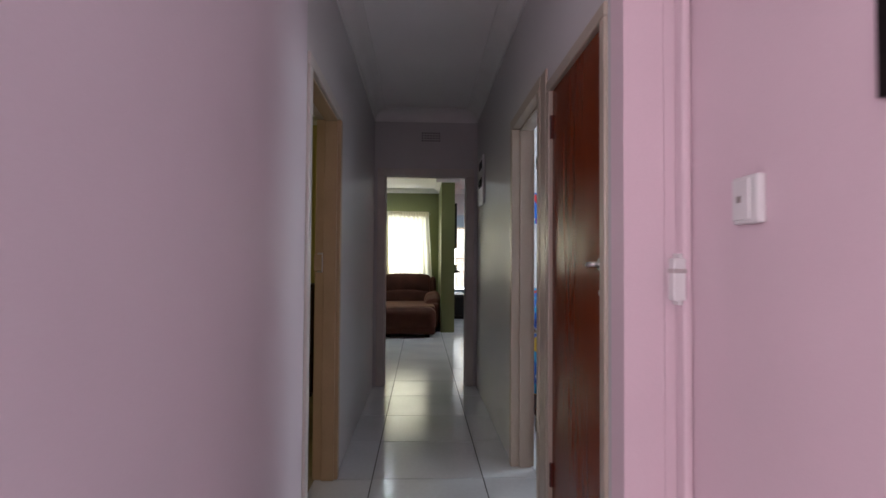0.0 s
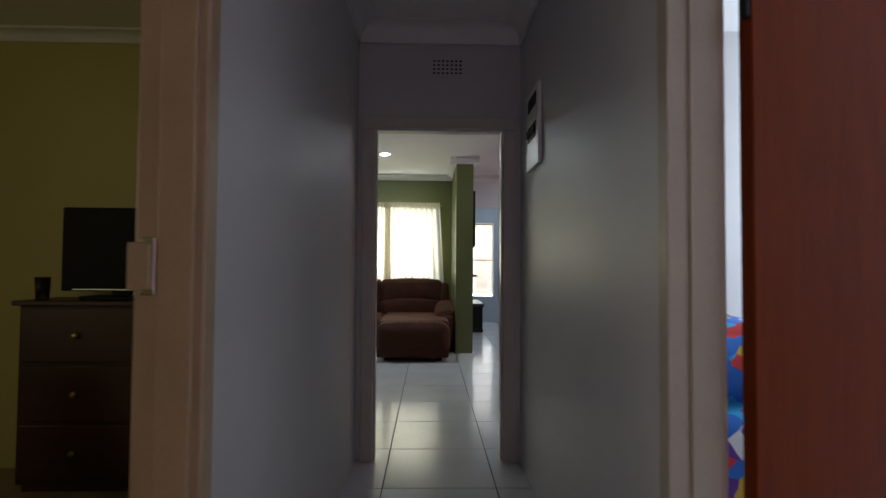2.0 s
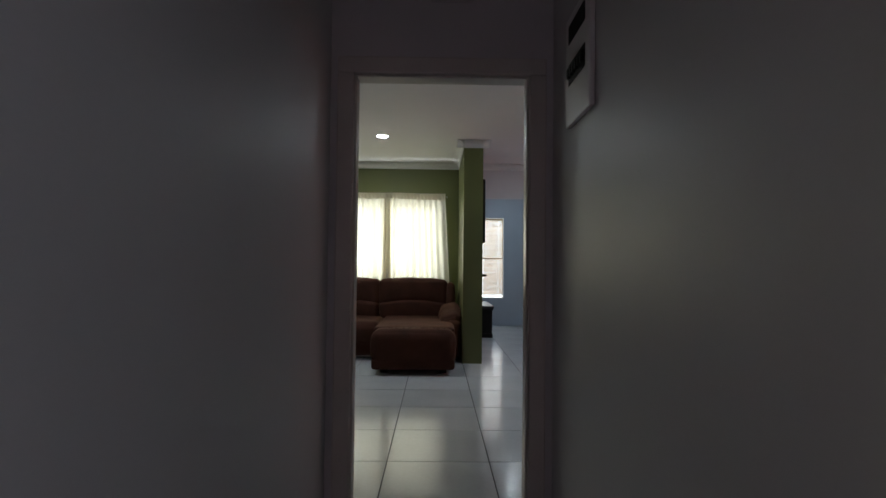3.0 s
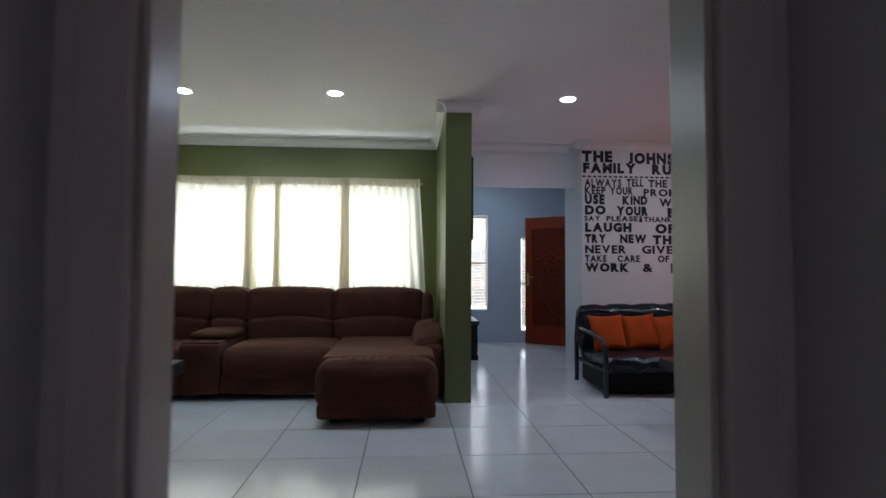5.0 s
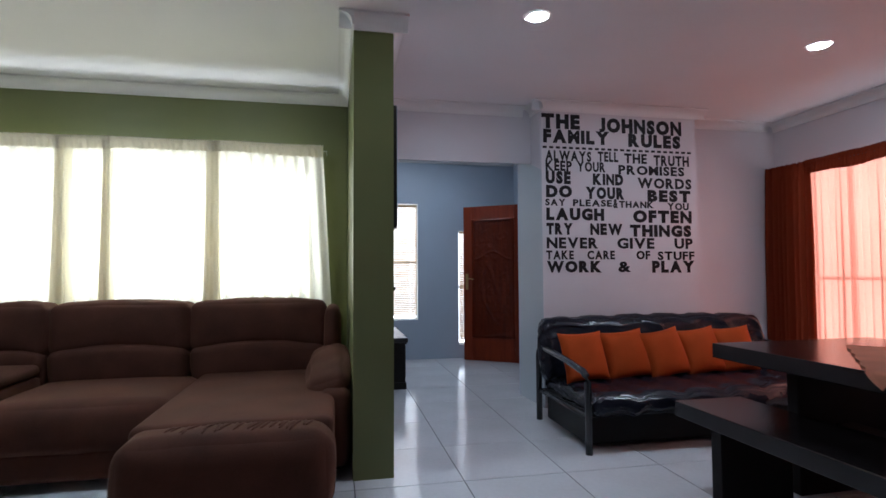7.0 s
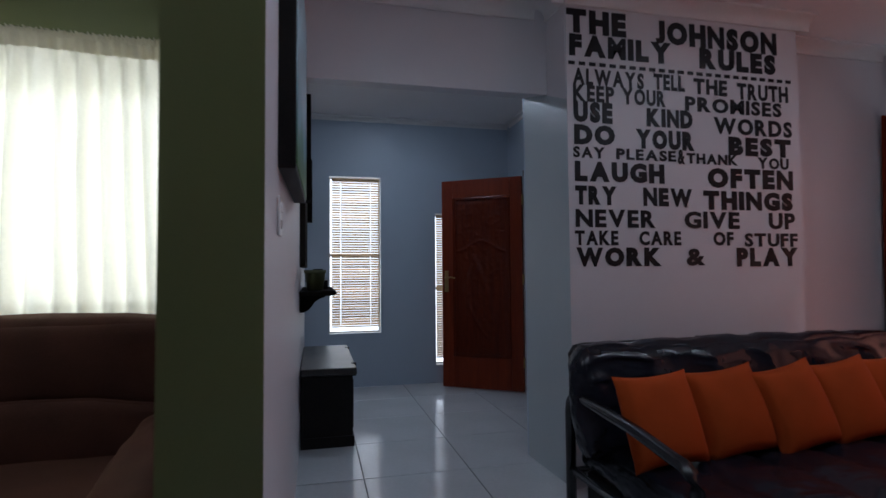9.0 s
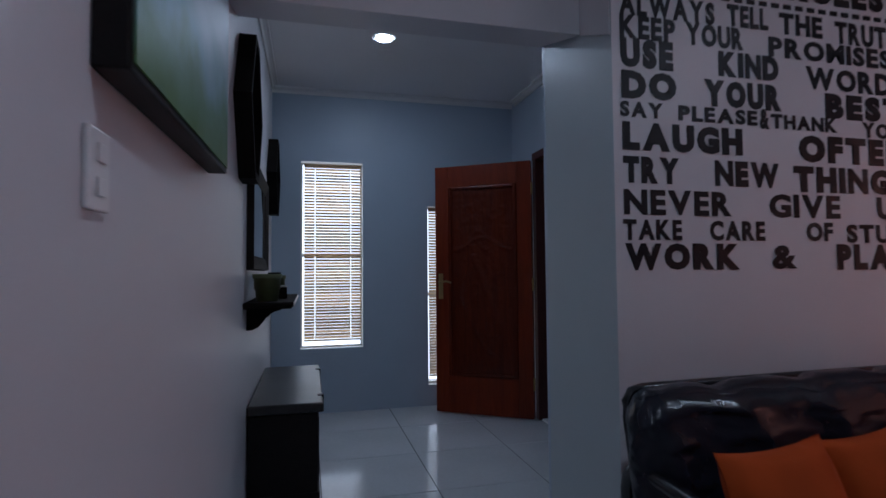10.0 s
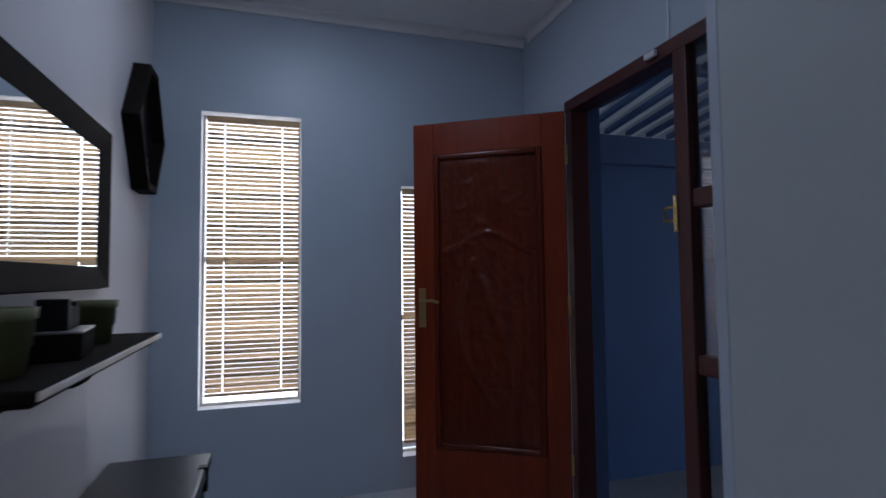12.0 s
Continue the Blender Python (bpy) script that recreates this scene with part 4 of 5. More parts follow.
# run along the green side wall
for y0, y1 in ((8.86, 9.66), (8.04, 8.855)):
    part("seat_cushion", soft(-2.85, -2.05, y0, y1, 0.17, 0.47, 0.10, 0.03, 0.006, 11), M_SUEDE, sofa, smooth=True)
    part("footrest_panel", soft(-2.22, -2.06, y0, y1, 0.055, 0.24, 0.03, 0.008, 0.003, 8), M_SUEDE, sofa, smooth=True)
for y0, y1 in ((9.665, 10.72), (8.86, 9.66), (8.04, 8.855)):
    part("headrest", soft(-3.11, -2.83, y0, y1, 0.63, 0.97, 0.07, 0.03, 0.006, 12), M_SUEDE, sofa, smooth=True)
    part("lumbar_pad", soft(-3.09, -2.73, y0, y1, 0.42, 0.675, 0.06, 0.025, 0.006, 12), M_SUEDE, sofa, smooth=True)
    part("back_shell", soft(-3.14, -3.02, y0, y1, 0.06, 0.92, 0.05, 0, 0.003, 6), M_SUEDE, sofa, smooth=True)
part("arm_body", soft(-3.13, -2.08, 7.80, 8.035, 0.05, 0.62, 0.07, 0.015, 0.005, 8), M_SUEDE, sofa, smooth=True)
for x, y in ((-2.2, 8.15), (-2.95, 8.15), (-2.95, 10.8), (-2.15, 10.05), (0.2, 10.05), (-1.0, 10.9)):
    part("foot", boxm(x - 0.035, x + 0.035, y - 0.035, y + 0.035, 0, 0.062, 0.004), M_BASE, sofa)


# ---- pictures on the green side wall ----
def photo_print(name, seed):
    m = bpy.data.materials.new(name)
    m.use_nodes = True
    nt = m.node_tree
    co, br, ra = nt.nodes.new("ShaderNodeTexCoord"), nt.nodes.new("ShaderNodeTexVoronoi"), nt.nodes.new("ShaderNodeValToRGB")
    br.distance, br.inputs["Scale"].default_value = "CHEBYCHEV", 4.5 + seed
    nt.links.new(co.outputs["Object"], br.inputs["Vector"])
    sep = nt.nodes.new("ShaderNodeSeparateColor")
    nt.links.new(br.outputs["Color"], sep.inputs["Color"])
    nt.links.new(sep.outputs[1], ra.inputs["Fac"])
    ra.color_ramp.interpolation = "CONSTANT"
    el = ra.color_ramp.elements
    el[0].color, el[1].color, el[1].position = (0.34, 0.33, 0.22, 1), (0.40, 0.17, 0.11, 1), 0.33
    for p, c in ((0.48, (0.36, 0.35, 0.24, 1)), (0.75, (0.24, 0.24, 0.17, 1)), (0.88, (0.42, 0.39, 0.28, 1))):
        el.new(p).color = c
    b = nt.nodes["Principled BSDF"]
    nt.links.new(ra.outputs["Color"], b.inputs["Base Color"])
    b.inputs["Roughness"].default_value = 0.4
    return m


def canvas_picture(y, z, w, h, seed, label):
    th = thing("wall_picture", pose(-3.155, y, z), label, "picture", "pictures on the green wall")
    part("stretcher", boxm(0.001, 0.028, -w / 2, w / 2, -h / 2, h / 2, 0.003), M_DARKRED, th)
    part("canvas", boxm(0.028, 0.032, -w / 2 + 0.004, w / 2 - 0.004, -h / 2 + 0.004, h / 2 - 0.004), photo_print("print", seed), th)
    part("edge", boxm(0.001, 0.030, -w / 2 - 0.006, -w / 2 - 0.001, -h / 2, h / 2), M_DARKRED, th)


canvas_picture(10.85, 1.985, 0.50, 0.50, 0.3, "small canvas print in olive, beige and rust tones")
canvas_picture(10.24, 1.79, 0.48, 0.54, 1.1, "beige canvas print with rust-coloured patches")

# ---- black sideboard by the doorway ----
sb = thing("sideboard", pose(-1.08, 5.935, 0), "black lacquered sideboard beside the doorway", "sideboard")
part("body", boxm(-0.50, 0.50, 0, 0.405, 0.06, 0.91, 0.004), M_BLACKWOOD, sb)
part("top", boxm(-0.52, 0.525, 0, 0.43, 0.91, 0.94, 0.004), M_WENGE, sb)
part("plinth", boxm(-0.48, 0.48, 0.01, 0.38, 0, 0.06), M_BASE, sb)
for s in (-1, 1):
    d = part("door", boxm(s * 0.25 - 0.24, s * 0.25 + 0.24, 0.405, 0.422, 0.08, 0.895, 0.003), M_BLACKWOOD, sb)
    part("knob", lathe(bmesh.new(), [(0.006, 0.0), (0.014, 0.012), (0.01, 0.02)], 14), M_STEEL, d, at=pose(s * 0.04, 0.422, 0.5, -90, 0, 0))


# ---- recessed ceiling lights ----
def downlight(x, y, z, disc):
    th = thing("ceiling_downlight", pose(x, y, z), "round recessed white LED ceiling light, switched on", "ceiling light", "recessed ceiling lights")
    part("trim_ring", lathe(bmesh.new(), [(0.080, 0.0), (0.080, -0.003), (0.075, -0.006), (0.070, -0.004), (0.070, 0.0)], 36), M_WPLASTIC, th, smooth=True)
    part("reflector", lathe(bmesh.new(), [(0.070, -0.004), (0.066, -0.003), (0.060, -0.002), (0.056, -0.001)], 36), M_WPLASTIC, th, smooth=True)
    part("diffuser", lathe(bmesh.new(), [(0.0005, -0.010), (0.036, -0.0095), (0.053, -0.006), (0.055, -0.001), (0.0005, -0.001)], 36), disc, th)
    return th


for x, y in ((-1.94, 9.66), (-0.668, 9.62), (1.357, 9.61), (3.36, 9.64)):
    downlight(x, y, CEIL - 0.001, M_LED)
downlight(1.329, 12.763, 2.724, M_LED_DIM)

# ---- lettering on the projecting panel ----
WORDS = (
    "THE 984 1040 253 275|JOHNSON 1069 1197 255 277|FAMILY 986 1084 276 296|RULES 1113 1195 277 297|"
    "ALWAYS 989 1056 307 322|TELL 1066 1097 306 321|THE 1106 1141 307 322|TRUTH 1152 1208 308 324|"
    "KEEP 989 1027 322 337|YOUR 1035 1077 322 337|PROMISES 1097 1200 325 339|"
    "USE 989 1025 337 356|KIND 1058 1104 339 356|WORDS 1126 1211 343 359|"
    "DO 989 1027 358 376|YOUR 1047 1105 359 377|BEST 1141 1209 361 379|"
    "SAY 988 1017 378 388|PLEASE 1028 1086 378 388|& 1088 1095 376 390|THANK 1097 1150 379 389|YOU 1172 1206 380 391|"
    "LAUGH 989 1074 391 409|OFTEN 1118 1210 392 411|TRY 989 1027 413 430|NEW 1053 1101 413 430|THINGS 1113 1209 414 432|"
    "NEVER 989 1064 434 450|GIVE 1093 1150 434 450|UP 1182 1211 434 450|"
    "TAKE 988 1028 453 466|CARE 1048 1089 453 466|OF 1122 1143 453 466|STUFF 1155 1213 454 467|"
    "WORK 989 1069 468 485|& 1094 1113 469 485|PLAY 1146 1213 468 486")
LX, LZ = 1.462 / 226, 1.400 / 231
let = thing("wall_lettering", pose(1.992, 11.085, 1.165), "black painted capital lettering on the white panel", "lettering")


GLYPHS = {}


def glyph(ch, heavy):
    """A bold capital as a mesh with its foot at the origin; its width and height."""
    key = (ch, heavy)
    if key not in GLYPHS:
        cu = bpy.data.curves.new("letter", "FONT")
        weight = (0.05 if ch in "MWN&" else 0.068) if heavy else 0.04
        cu.body, cu.size, cu.offset, cu.extrude, cu.resolution_u = ch, 1.0, weight, 0.004, 3
        ob = bpy.data.objects.new("letter", cu)
        scene.collection.objects.link(ob)
        me = bpy.data.meshes.new_from_object(ob.evaluated_get(bpy.context.evaluated_depsgraph_get()))
        bpy.data.objects.remove(ob)
        xs, ys = [v.co.x for v in me.vertices], [v.co.y for v in me.vertices]
        bx, by = min(xs), min(ys)
        for v in me.vertices:
            v.co = (v.co.x - bx, -0.0016 - (v.co.z + 0.004) * 0.3, v.co.y - by)
        me.materials.append(M_INK)
        GLYPHS[key] = (me, max(xs) - bx, max(ys) - by)
    return GLYPHS[key]


rnd = random.Random(3)
for entry in WORDS.split("|"):
    txt, a, b, c, d = entry.split()
    a, b, c, d = int(a), int(b), int(c), int(d)
    gap = 0.10
    heavy = d - c >= 17
    wide = sum(glyph(ch, heavy)[1] for ch in txt) + gap * (len(txt) - 1)
    k, x = (b - a) * LX / wide, (a - 987) * LX
    for ch in txt:
        me, gw, gh = glyph(ch, heavy)
        ob = new("letter", me)
        ob.parent = let
        ob.matrix_basis = Matrix.Translation((x, 0, (485 - d) * LZ)) @ Matrix.Rotation(radians(rnd.uniform(-0.8, 0.8)), 4, "Y") @ Matrix.Diagonal((k, 1, (d - c) * LZ / gh, 1))
        x += (gw + gap) * k
for i in range(24):
    x = (985 + i * 9.6 - 987) * LX
    part("dash", boxm(x, x + 0.038, -0.004, -0.001, (485 - 304.2) * LZ, (485 - 302) * LZ + 0.006), M_INK, let)

# ---- futon couch and cushions ----
fu = thing("futon_couch", pose(1.80, 9.90, 0), "black leather futon couch on a black tubular frame", "couch")
FW = 1.96


def fold_leather(x0, x1, y0, y1, z0, z1, r, m=None, seed=0):
    t = soft(x0, x1, y0, y1, z0, z1, r, 0.02, 0.0, 56)
    for v in t.verts:
        k = Vector((v.co.x * 5 + seed, v.co.y * 9, v.co.z * 9))
        tuft = 0.5 + 0.5 * math.cos(v.co.x * math.tau / 0.32 + 0.8 * math.sin(v.co.z * 11 + v.co.y * 7))
        n = noise.noise(k) + 0.8 * noise.noise(k * 2.3) + 0.5 * (1 - 2 * abs(noise.noise(k * 1.7 + Vector((4, 0, 2)))))
        crump = abs(noise.noise(k * 2.9 + Vector((1, 5, 3)))) + 0.5 * abs(noise.noise(k * 6.1))
        d = 0.0075 * n - 0.020 * tuft ** 5 - 0.013 * crump
        v.co += Vector((0.007 * n, d, d))
    if m is not None:
        bmesh.ops.transform(t, matrix=m, verts=t.verts)
    return t


lean = Matrix.Translation((0, 0.72, 0.38)) @ Matrix.Rotation(radians(-14), 4, "X") @ Matrix.Translation((0, -0.72, -0.38))
part("seat_mattress", fold_leather(0.03, FW - 0.03, 0.0, 0.90, 0.235, 0.380, 0.07), M_LEATHER, fu, smooth=True)
part("back_mattress", fold_leather(-0.02, FW + 0.01, 0.66, 0.84, 0.33, 0.825, 0.085, lean, 5), M_LEATHER, fu, smooth=True)
part("back_roll", tube(bmesh.new(), [(0.035, 0.90, 0.56), (0.035, 0.93, 0.70), (0.042, 0.945, 0.742), (0.065, 0.952, 0.772), (0.11, 0.955, 0.780), (FW / 2, 0.957, 0.785), (FW - 0.11, 0.955, 0.780), (FW - 0.06, 0.95, 0.765), (FW - 0.04, 0.93, 0.70), (FW - 0.035, 0.90, 0.56)], 0.016, 10), M_TUBE, fu, smooth=True)


def arm_loop(x):
    pts = [(x, 0.88, 0.0), (x, 0.88, 0.50)] + [(x, 0.80 + 0.08 * math.cos(a), 0.50 + 0.08 * math.sin(a)) for a in (0.5, 1.0, 1.57)]
    pts += [(x, 0.35, 0.55), (x, 0.14, 0.52)] + [(x, 0.12 - 0.085 * math.sin(a) - 0.0, 0.435 + 0.085 * math.cos(a)) for a in (0.3, 0.8, 1.3)] + [(x, 0.03, 0.36), (x, 0.03, 0.0)]
    return tube(bmesh.new(), pts, 0.024, 12)


for x in (0.0, FW):
    a = part("arm_frame", arm_loop(x), M_TUBE, fu, smooth=True)
    part("arm_rail", tube(bmesh.new(), [(x, 0.05, 0.235), (x, 0.87, 0.235)], 0.018), M_TUBE, a, smooth=True)
for y, z in ((0.08, 0.235), (0.84, 0.235)):
    part("rail", tube(bmesh.new(), [(0.0, y, z), (FW, y, z)], 0.018), M_TUBE, fu, smooth=True)
for i in range(7):
    x = 0.15 + i * (FW - 0.3) / 6
    part("slat", boxm(x - 0.03, x + 0.03, 0.07, 0.86, 0.25, 0.265, 0.003), M_BASE, fu)
# black block stands in for the shade in the open space under the seat
part("underseat_shade", boxm(0.03, FW - 0.03, 0.10, 0.80, 0.03, 0.255, 0.02), M_BASE, fu, "black box in place of the shade under the seat")


def cushion():
    """A square scatter cushion with pulled corners, standing on its lower edge."""
    s, n = 0.184, 16
    bm = bmesh.new()
    for side in (-1, 1):
        g = []
        for i in range(n + 1):
            row = []
            for j in range(n + 1):
                u, v = -1 + 2 * i / n, -1 + 2 * j / n
                pinch = 1 - 0.09 * (1 - u * u) * abs(v) ** 3 - 0.0
                pv = 1 - 0.09 * (1 - v * v) * abs(u) ** 3
                h = 0.072 * (max(0, (1 - u ** 2) * (1 - v ** 2))) ** 0.42
                h += 0.004 * noise.noise(Vector((u * 2, v * 2, side * 3)))
                row.append(bm.verts.new((s * u * pv, side * h, s + s * v * pinch)))
            g.append(row)
        for i in range(n):
            for j in range(n):
                f = (g[i][j], g[i + 1][j], g[i + 1][j + 1], g[i][j + 1])
                bm.faces.new(f if side < 0 else f[::-1])
    bmesh.ops.remove_doubles(bm, verts=bm.verts, dist=0.0015)
    return bm


cu0 = thing("scatter_cushion", pose(2.00, 10.31, 0.378, -20, -1, 6), "burnt orange square scatter cushion on the couch", "cushion", "orange cushions on the couch")
part("cover", cushion(), M_ORANGE, cu0, smooth=True)
for x, y, ry, rz in ((2.36, 10.34, -4, 4), (2.69, 10.33, -7, 7), (3.01, 10.36, -5, 4), (3.31, 10.38, -3, -3)):
    copy_thing(cu0, pose(x, y, 0.380, -20, ry, rz))

# ---- dining table and bench ----
TURNED = Matrix.Translation((2.29, 9.39, 0)) @ Matrix.Rotation(radians(0.8), 4, "Z")
tb = thing("dining_table", TURNED, "heavy black-brown wooden dining table", "table")
part("tabletop", boxm(0, 1.10, -2.1, 0, 0.685, 0.765, 0.005), M_TABLE, tb)
for y in (-0.25, -1.85):
    part("leg", boxm(0.28, 0.86, y - 0.035, y + 0.035, 0, 0.685, 0.005), M_WENGE, tb)
part("stretcher", boxm(0.51, 0.63, -1.815, -0.285, 0.28, 0.36, 0.004), M_WENGE, tb)
be = thing("dining_bench", TURNED @ pose(-0.27, -0.03, 0), "black-brown wooden bench along the dining table", "bench", "benches at the dining table")
part("seat", boxm(0, 0.42, -1.95, 0, 0.385, 0.465, 0.005), M_TABLE, be)
for y in (-0.31, -1.66):
    part("leg", boxm(0.005, 0.415, y - 0.035, y + 0.035, 0, 0.385, 0.004), M_WENGE, be)
copy_thing(be, TURNED @ pose(1.07, -0.03, 0))
M_RUNNER = mat("salmon_cloth", (0.78, 0.33, 0.20), 0.9, var=0.08, scale=6, fine=400, bump=0.25)
ru = thing("tablecloth", TURNED @ pose(0.60, -0.96, 0.7665), "salmon orange square cloth laid cornerwise across the dining table", "tablecloth")
bm = bmesh.new()
nx = 44


def drape(i, j):
    """A square sheet turned by 45 degrees; its corners hang over the table's long edges."""
    a, b = (i / nx - 0.5) * 0.96, (j / nx - 0.5) * 0.96
    edge = 0.006 * math.sin(i * 0.7) if j in (0, nx) else (0.006 * math.sin(j * 0.8) if i in (0, nx) else 0)
    u, v = (a + b) * 0.7071, (a - b) * 0.7071 + edge
    lift = 0.003 + 0.004 * (1 + noise.noise(Vector((i * 0.22, j * 0.24, 1))))
    lo, hi = -0.606, 0.506
    if u < lo:
        return (lo - 0.005 - 0.004 * (1 + math.sin(v * 30)), v, 0.004 - (lo - u) * 0.95)
    if u > hi:
        return (hi + 0.005 + 0.004 * (1 + math.sin(v * 30)), v, 0.004 - (u - hi) * 0.95)
    return (u, v, lift)


g = [[bm.verts.new(drape(i, j)) for j in range(nx + 1)] for i in range(nx + 1)]
for i in range(nx):
    for j in range(nx):
        bm.faces.new((g[i][j], g[i + 1][j], g[i + 1][j + 1], g[i][j + 1]))
bmesh.ops.solidify(bm, geom=bm.faces[:], thickness=0.003)
part("cloth", bm, M_RUNNER, ru, smooth=True)
# potted plant
pl = thing("potted_plant", TURNED @ pose(0.60, -0.94, 0.778), "leafy green plant in a ribbed purple glazed pot", "plant")
M_GLAZE = mat("purple_glaze", (0.17, 0.095, 0.16), 0.15, var=0.2, scale=12, bump=0.0)
prof = [(0.06, 0), (0.085, 0.005)]
for i in range(15):
    f = i / 14
    prof.append((0.088 + 0.045 * math.sin(math.pi * (0.08 + 0.80 * f)) + (0.004 if i % 2 else 0), 0.01 + 0.135 * f))
prof += [(0.116, 0.15), (0.116, 0.158), (0.104, 0.158), (0.10, 0.13)]
part("pot", lathe(bmesh.new(), prof, 40), M_GLAZE, pl, smooth=True)
part("soil", lathe(bmesh.new(), [(0.0005, 0.138), (0.101, 0.134), (0.101, 0.12), (0.0005, 0.12)], 24), mat("soil", (0.03, 0.02, 0.014), 0.95, var=0.3, scale=40, bump=0.5), pl)
M_LEAF = mat("leaf_green", (0.045, 0.125, 0.026), 0.4, var=0.25, scale=14, fine=80, bump=0.1, vary=0.25)
rnd = random.Random(12)


def leaf_mesh(L, w):
    bm = bmesh.new()
    n = 8
    rows = []
    for i in range(n + 1):
        f = i / n
        ww = w * (math.sin(math.pi * min(1, f ** 0.7)) ** 0.8) * (1 - 0.15 * f) + 0.0008
        z = 0.10 * L * math.sin(f * 2.2) - 0.45 * L * f * f
        rows.append([bm.verts.new((L * f, s * ww, z + 0.25 * abs(s) * ww)) for s in (-1, 0, 1)])
    for A, B in zip(rows, rows[1:]):
        for k in (0, 1):
            bm.faces.new((A[k], A[k + 1], B[k + 1], B[k]))
    bmesh.ops.solidify(bm, geom=bm.faces[:], thickness=0.0008)
    return mesh_of(bm, "leaf", M_LEAF)


shapes = [leaf_mesh(0.13, 0.054), leaf_mesh(0.115, 0.048), leaf_mesh(0.095, 0.038)]
for i in range(40):
    a, r, h = rnd.uniform(0, math.tau), abs(rnd.gauss(0.05, 0.05)), rnd.uniform(0.0, 0.20)
    base = Vector((0.05 * math.cos(a), 0.05 * math.sin(a), 0.13))
    tip = Vector(((0.05 + r) * math.cos(a), (0.05 + r) * math.sin(a), 0.17 + h * (1.1 - min(1, r * 4) * 0.5)))
    mid = (base + tip) / 2 + Vector((0, 0, 0.02))
    part("stem", tube(bmesh.new(), [base, mid, tip], 0.0022, 5), M_LEAF, pl)
    o = new("leaf", rnd.choice(shapes))
    o.parent = pl
    o.matrix_basis = Matrix.Translation(tip) @ Matrix.Rotation(a + rnd.uniform(-0.7, 0.7), 4, "Z") @ Matrix.Rotation(rnd.uniform(-0.5, 0.6), 4, "Y") @ Matrix.Rotation(rnd.uniform(-0.5, 0.5), 4, "X")

# ---- entrance ----
ch = thing("storage_chest", pose(0.56, 12.08, 0), "low black wooden chest with a worn lid", "chest")
part("body", boxm(0, 0.335, 0.02, 1.13, 0.0, 0.465, 0.006), M_BLACKWOOD, ch)
part("lid", boxm(-0.004, 0.362, 0.0, 1.15, 0.465, 0.515, 0.012, 3), M_CHESTTOP, ch, "worn black lid")
part("plinth", boxm(0, 0.345, 0.01, 1.14, 0, 0.07, 0.004), M_BLACKWOOD, ch)
for y in (0.30, 0.85):
    part("panel", boxm(0.335, 0.342, y - 0.25, y + 0.25, 0.11, 0.43, 0.004), M_BLACKWOOD, ch)
part("hasp", boxm(0.342, 0.366, 0.545, 0.605, 0.40, 0.49, 0.003), M_STEEL, ch)
for y in (0.18, 0.97):
    part("lid_strap", boxm(0.335, 0.368, y - 0.02, y + 0.02, 0.43, 0.519, 0.003), M_BASE, ch)

sh = thing("wall_shelf", pose(0.552, 11.92, 1.03), "dark wooden wall shelf on curved brackets", "shelf")
part("board", boxm(0.001, 0.228, 0, 1.03, -0.024, 0.0, 0.006), M_SHELF, sh)
part("front_lip", boxm(0.222, 0.232, 0.004, 1.026, -0.020, -0.004, 0.003), M_FRAME, sh, "pale front edge")
part("lower_moulding", boxm(0.001, 0.218, 0.006, 1.024, -0.032, -0.0245, 0.003), M_SHELF, sh)
for y in (0.17, 0.84):
    pts = [(0.001, -0.033), (0.165, -0.033), (0.165, -0.045), (0.13, -0.055), (0.098, -0.075), (0.08, -0.102), (0.058, -0.128), (0.03, -0.142), (0.001, -0.144)]
    part("bracket", prism(bmesh.new(), pts, "y", y - 0.018, y + 0.018, bevel=0.003), M_SHELF, sh)


def plant_pot(m, s, label):
    th = thing("green_pot", m, label, "pot", "green pots on the shelf")
    part("cup", lathe(bmesh.new(), [(0.055 * s, 0), (0.068 * s, 0.115 * s), (0.074 * s, 0.117 * s), (0.076 * s, 0.14 * s), (0.070 * s, 0.14 * s), (0.066 * s, 0.06 * s), (0.0005, 0.055 * s)], 32), M_POT, th, smooth=True)
    return th


plant_pot(pose(0.65, 12.075, 1.031), 0.94, "olive green plastic pot on the wall shelf")
plant_pot(pose(0.65, 12.66, 1.031), 0.88, "smaller olive green pot on the wall shelf")
bx = thing("trinket_box", pose(0.665, 12.36, 1.031, 0, 0, 8), "small dark box with upright holders on the shelf", "box")
part("tray", boxm(-0.05, 0.06, -0.09, 0.09, 0, 0.065, 0.004), M_SHELF, bx)
for y, h in ((-0.05, 0.14), (0.0, 0.12), (0.05, 0.13)):
    part("holder", boxm(-0.035, 0.03, y - 0.018, y + 0.018, 0.065, h, 0.004), M_SCREEN, bx)
part("rim", boxm(-0.052, 0.062, -0.092, 0.092, 0.060, 0.067, 0.002), M_STEEL, bx)

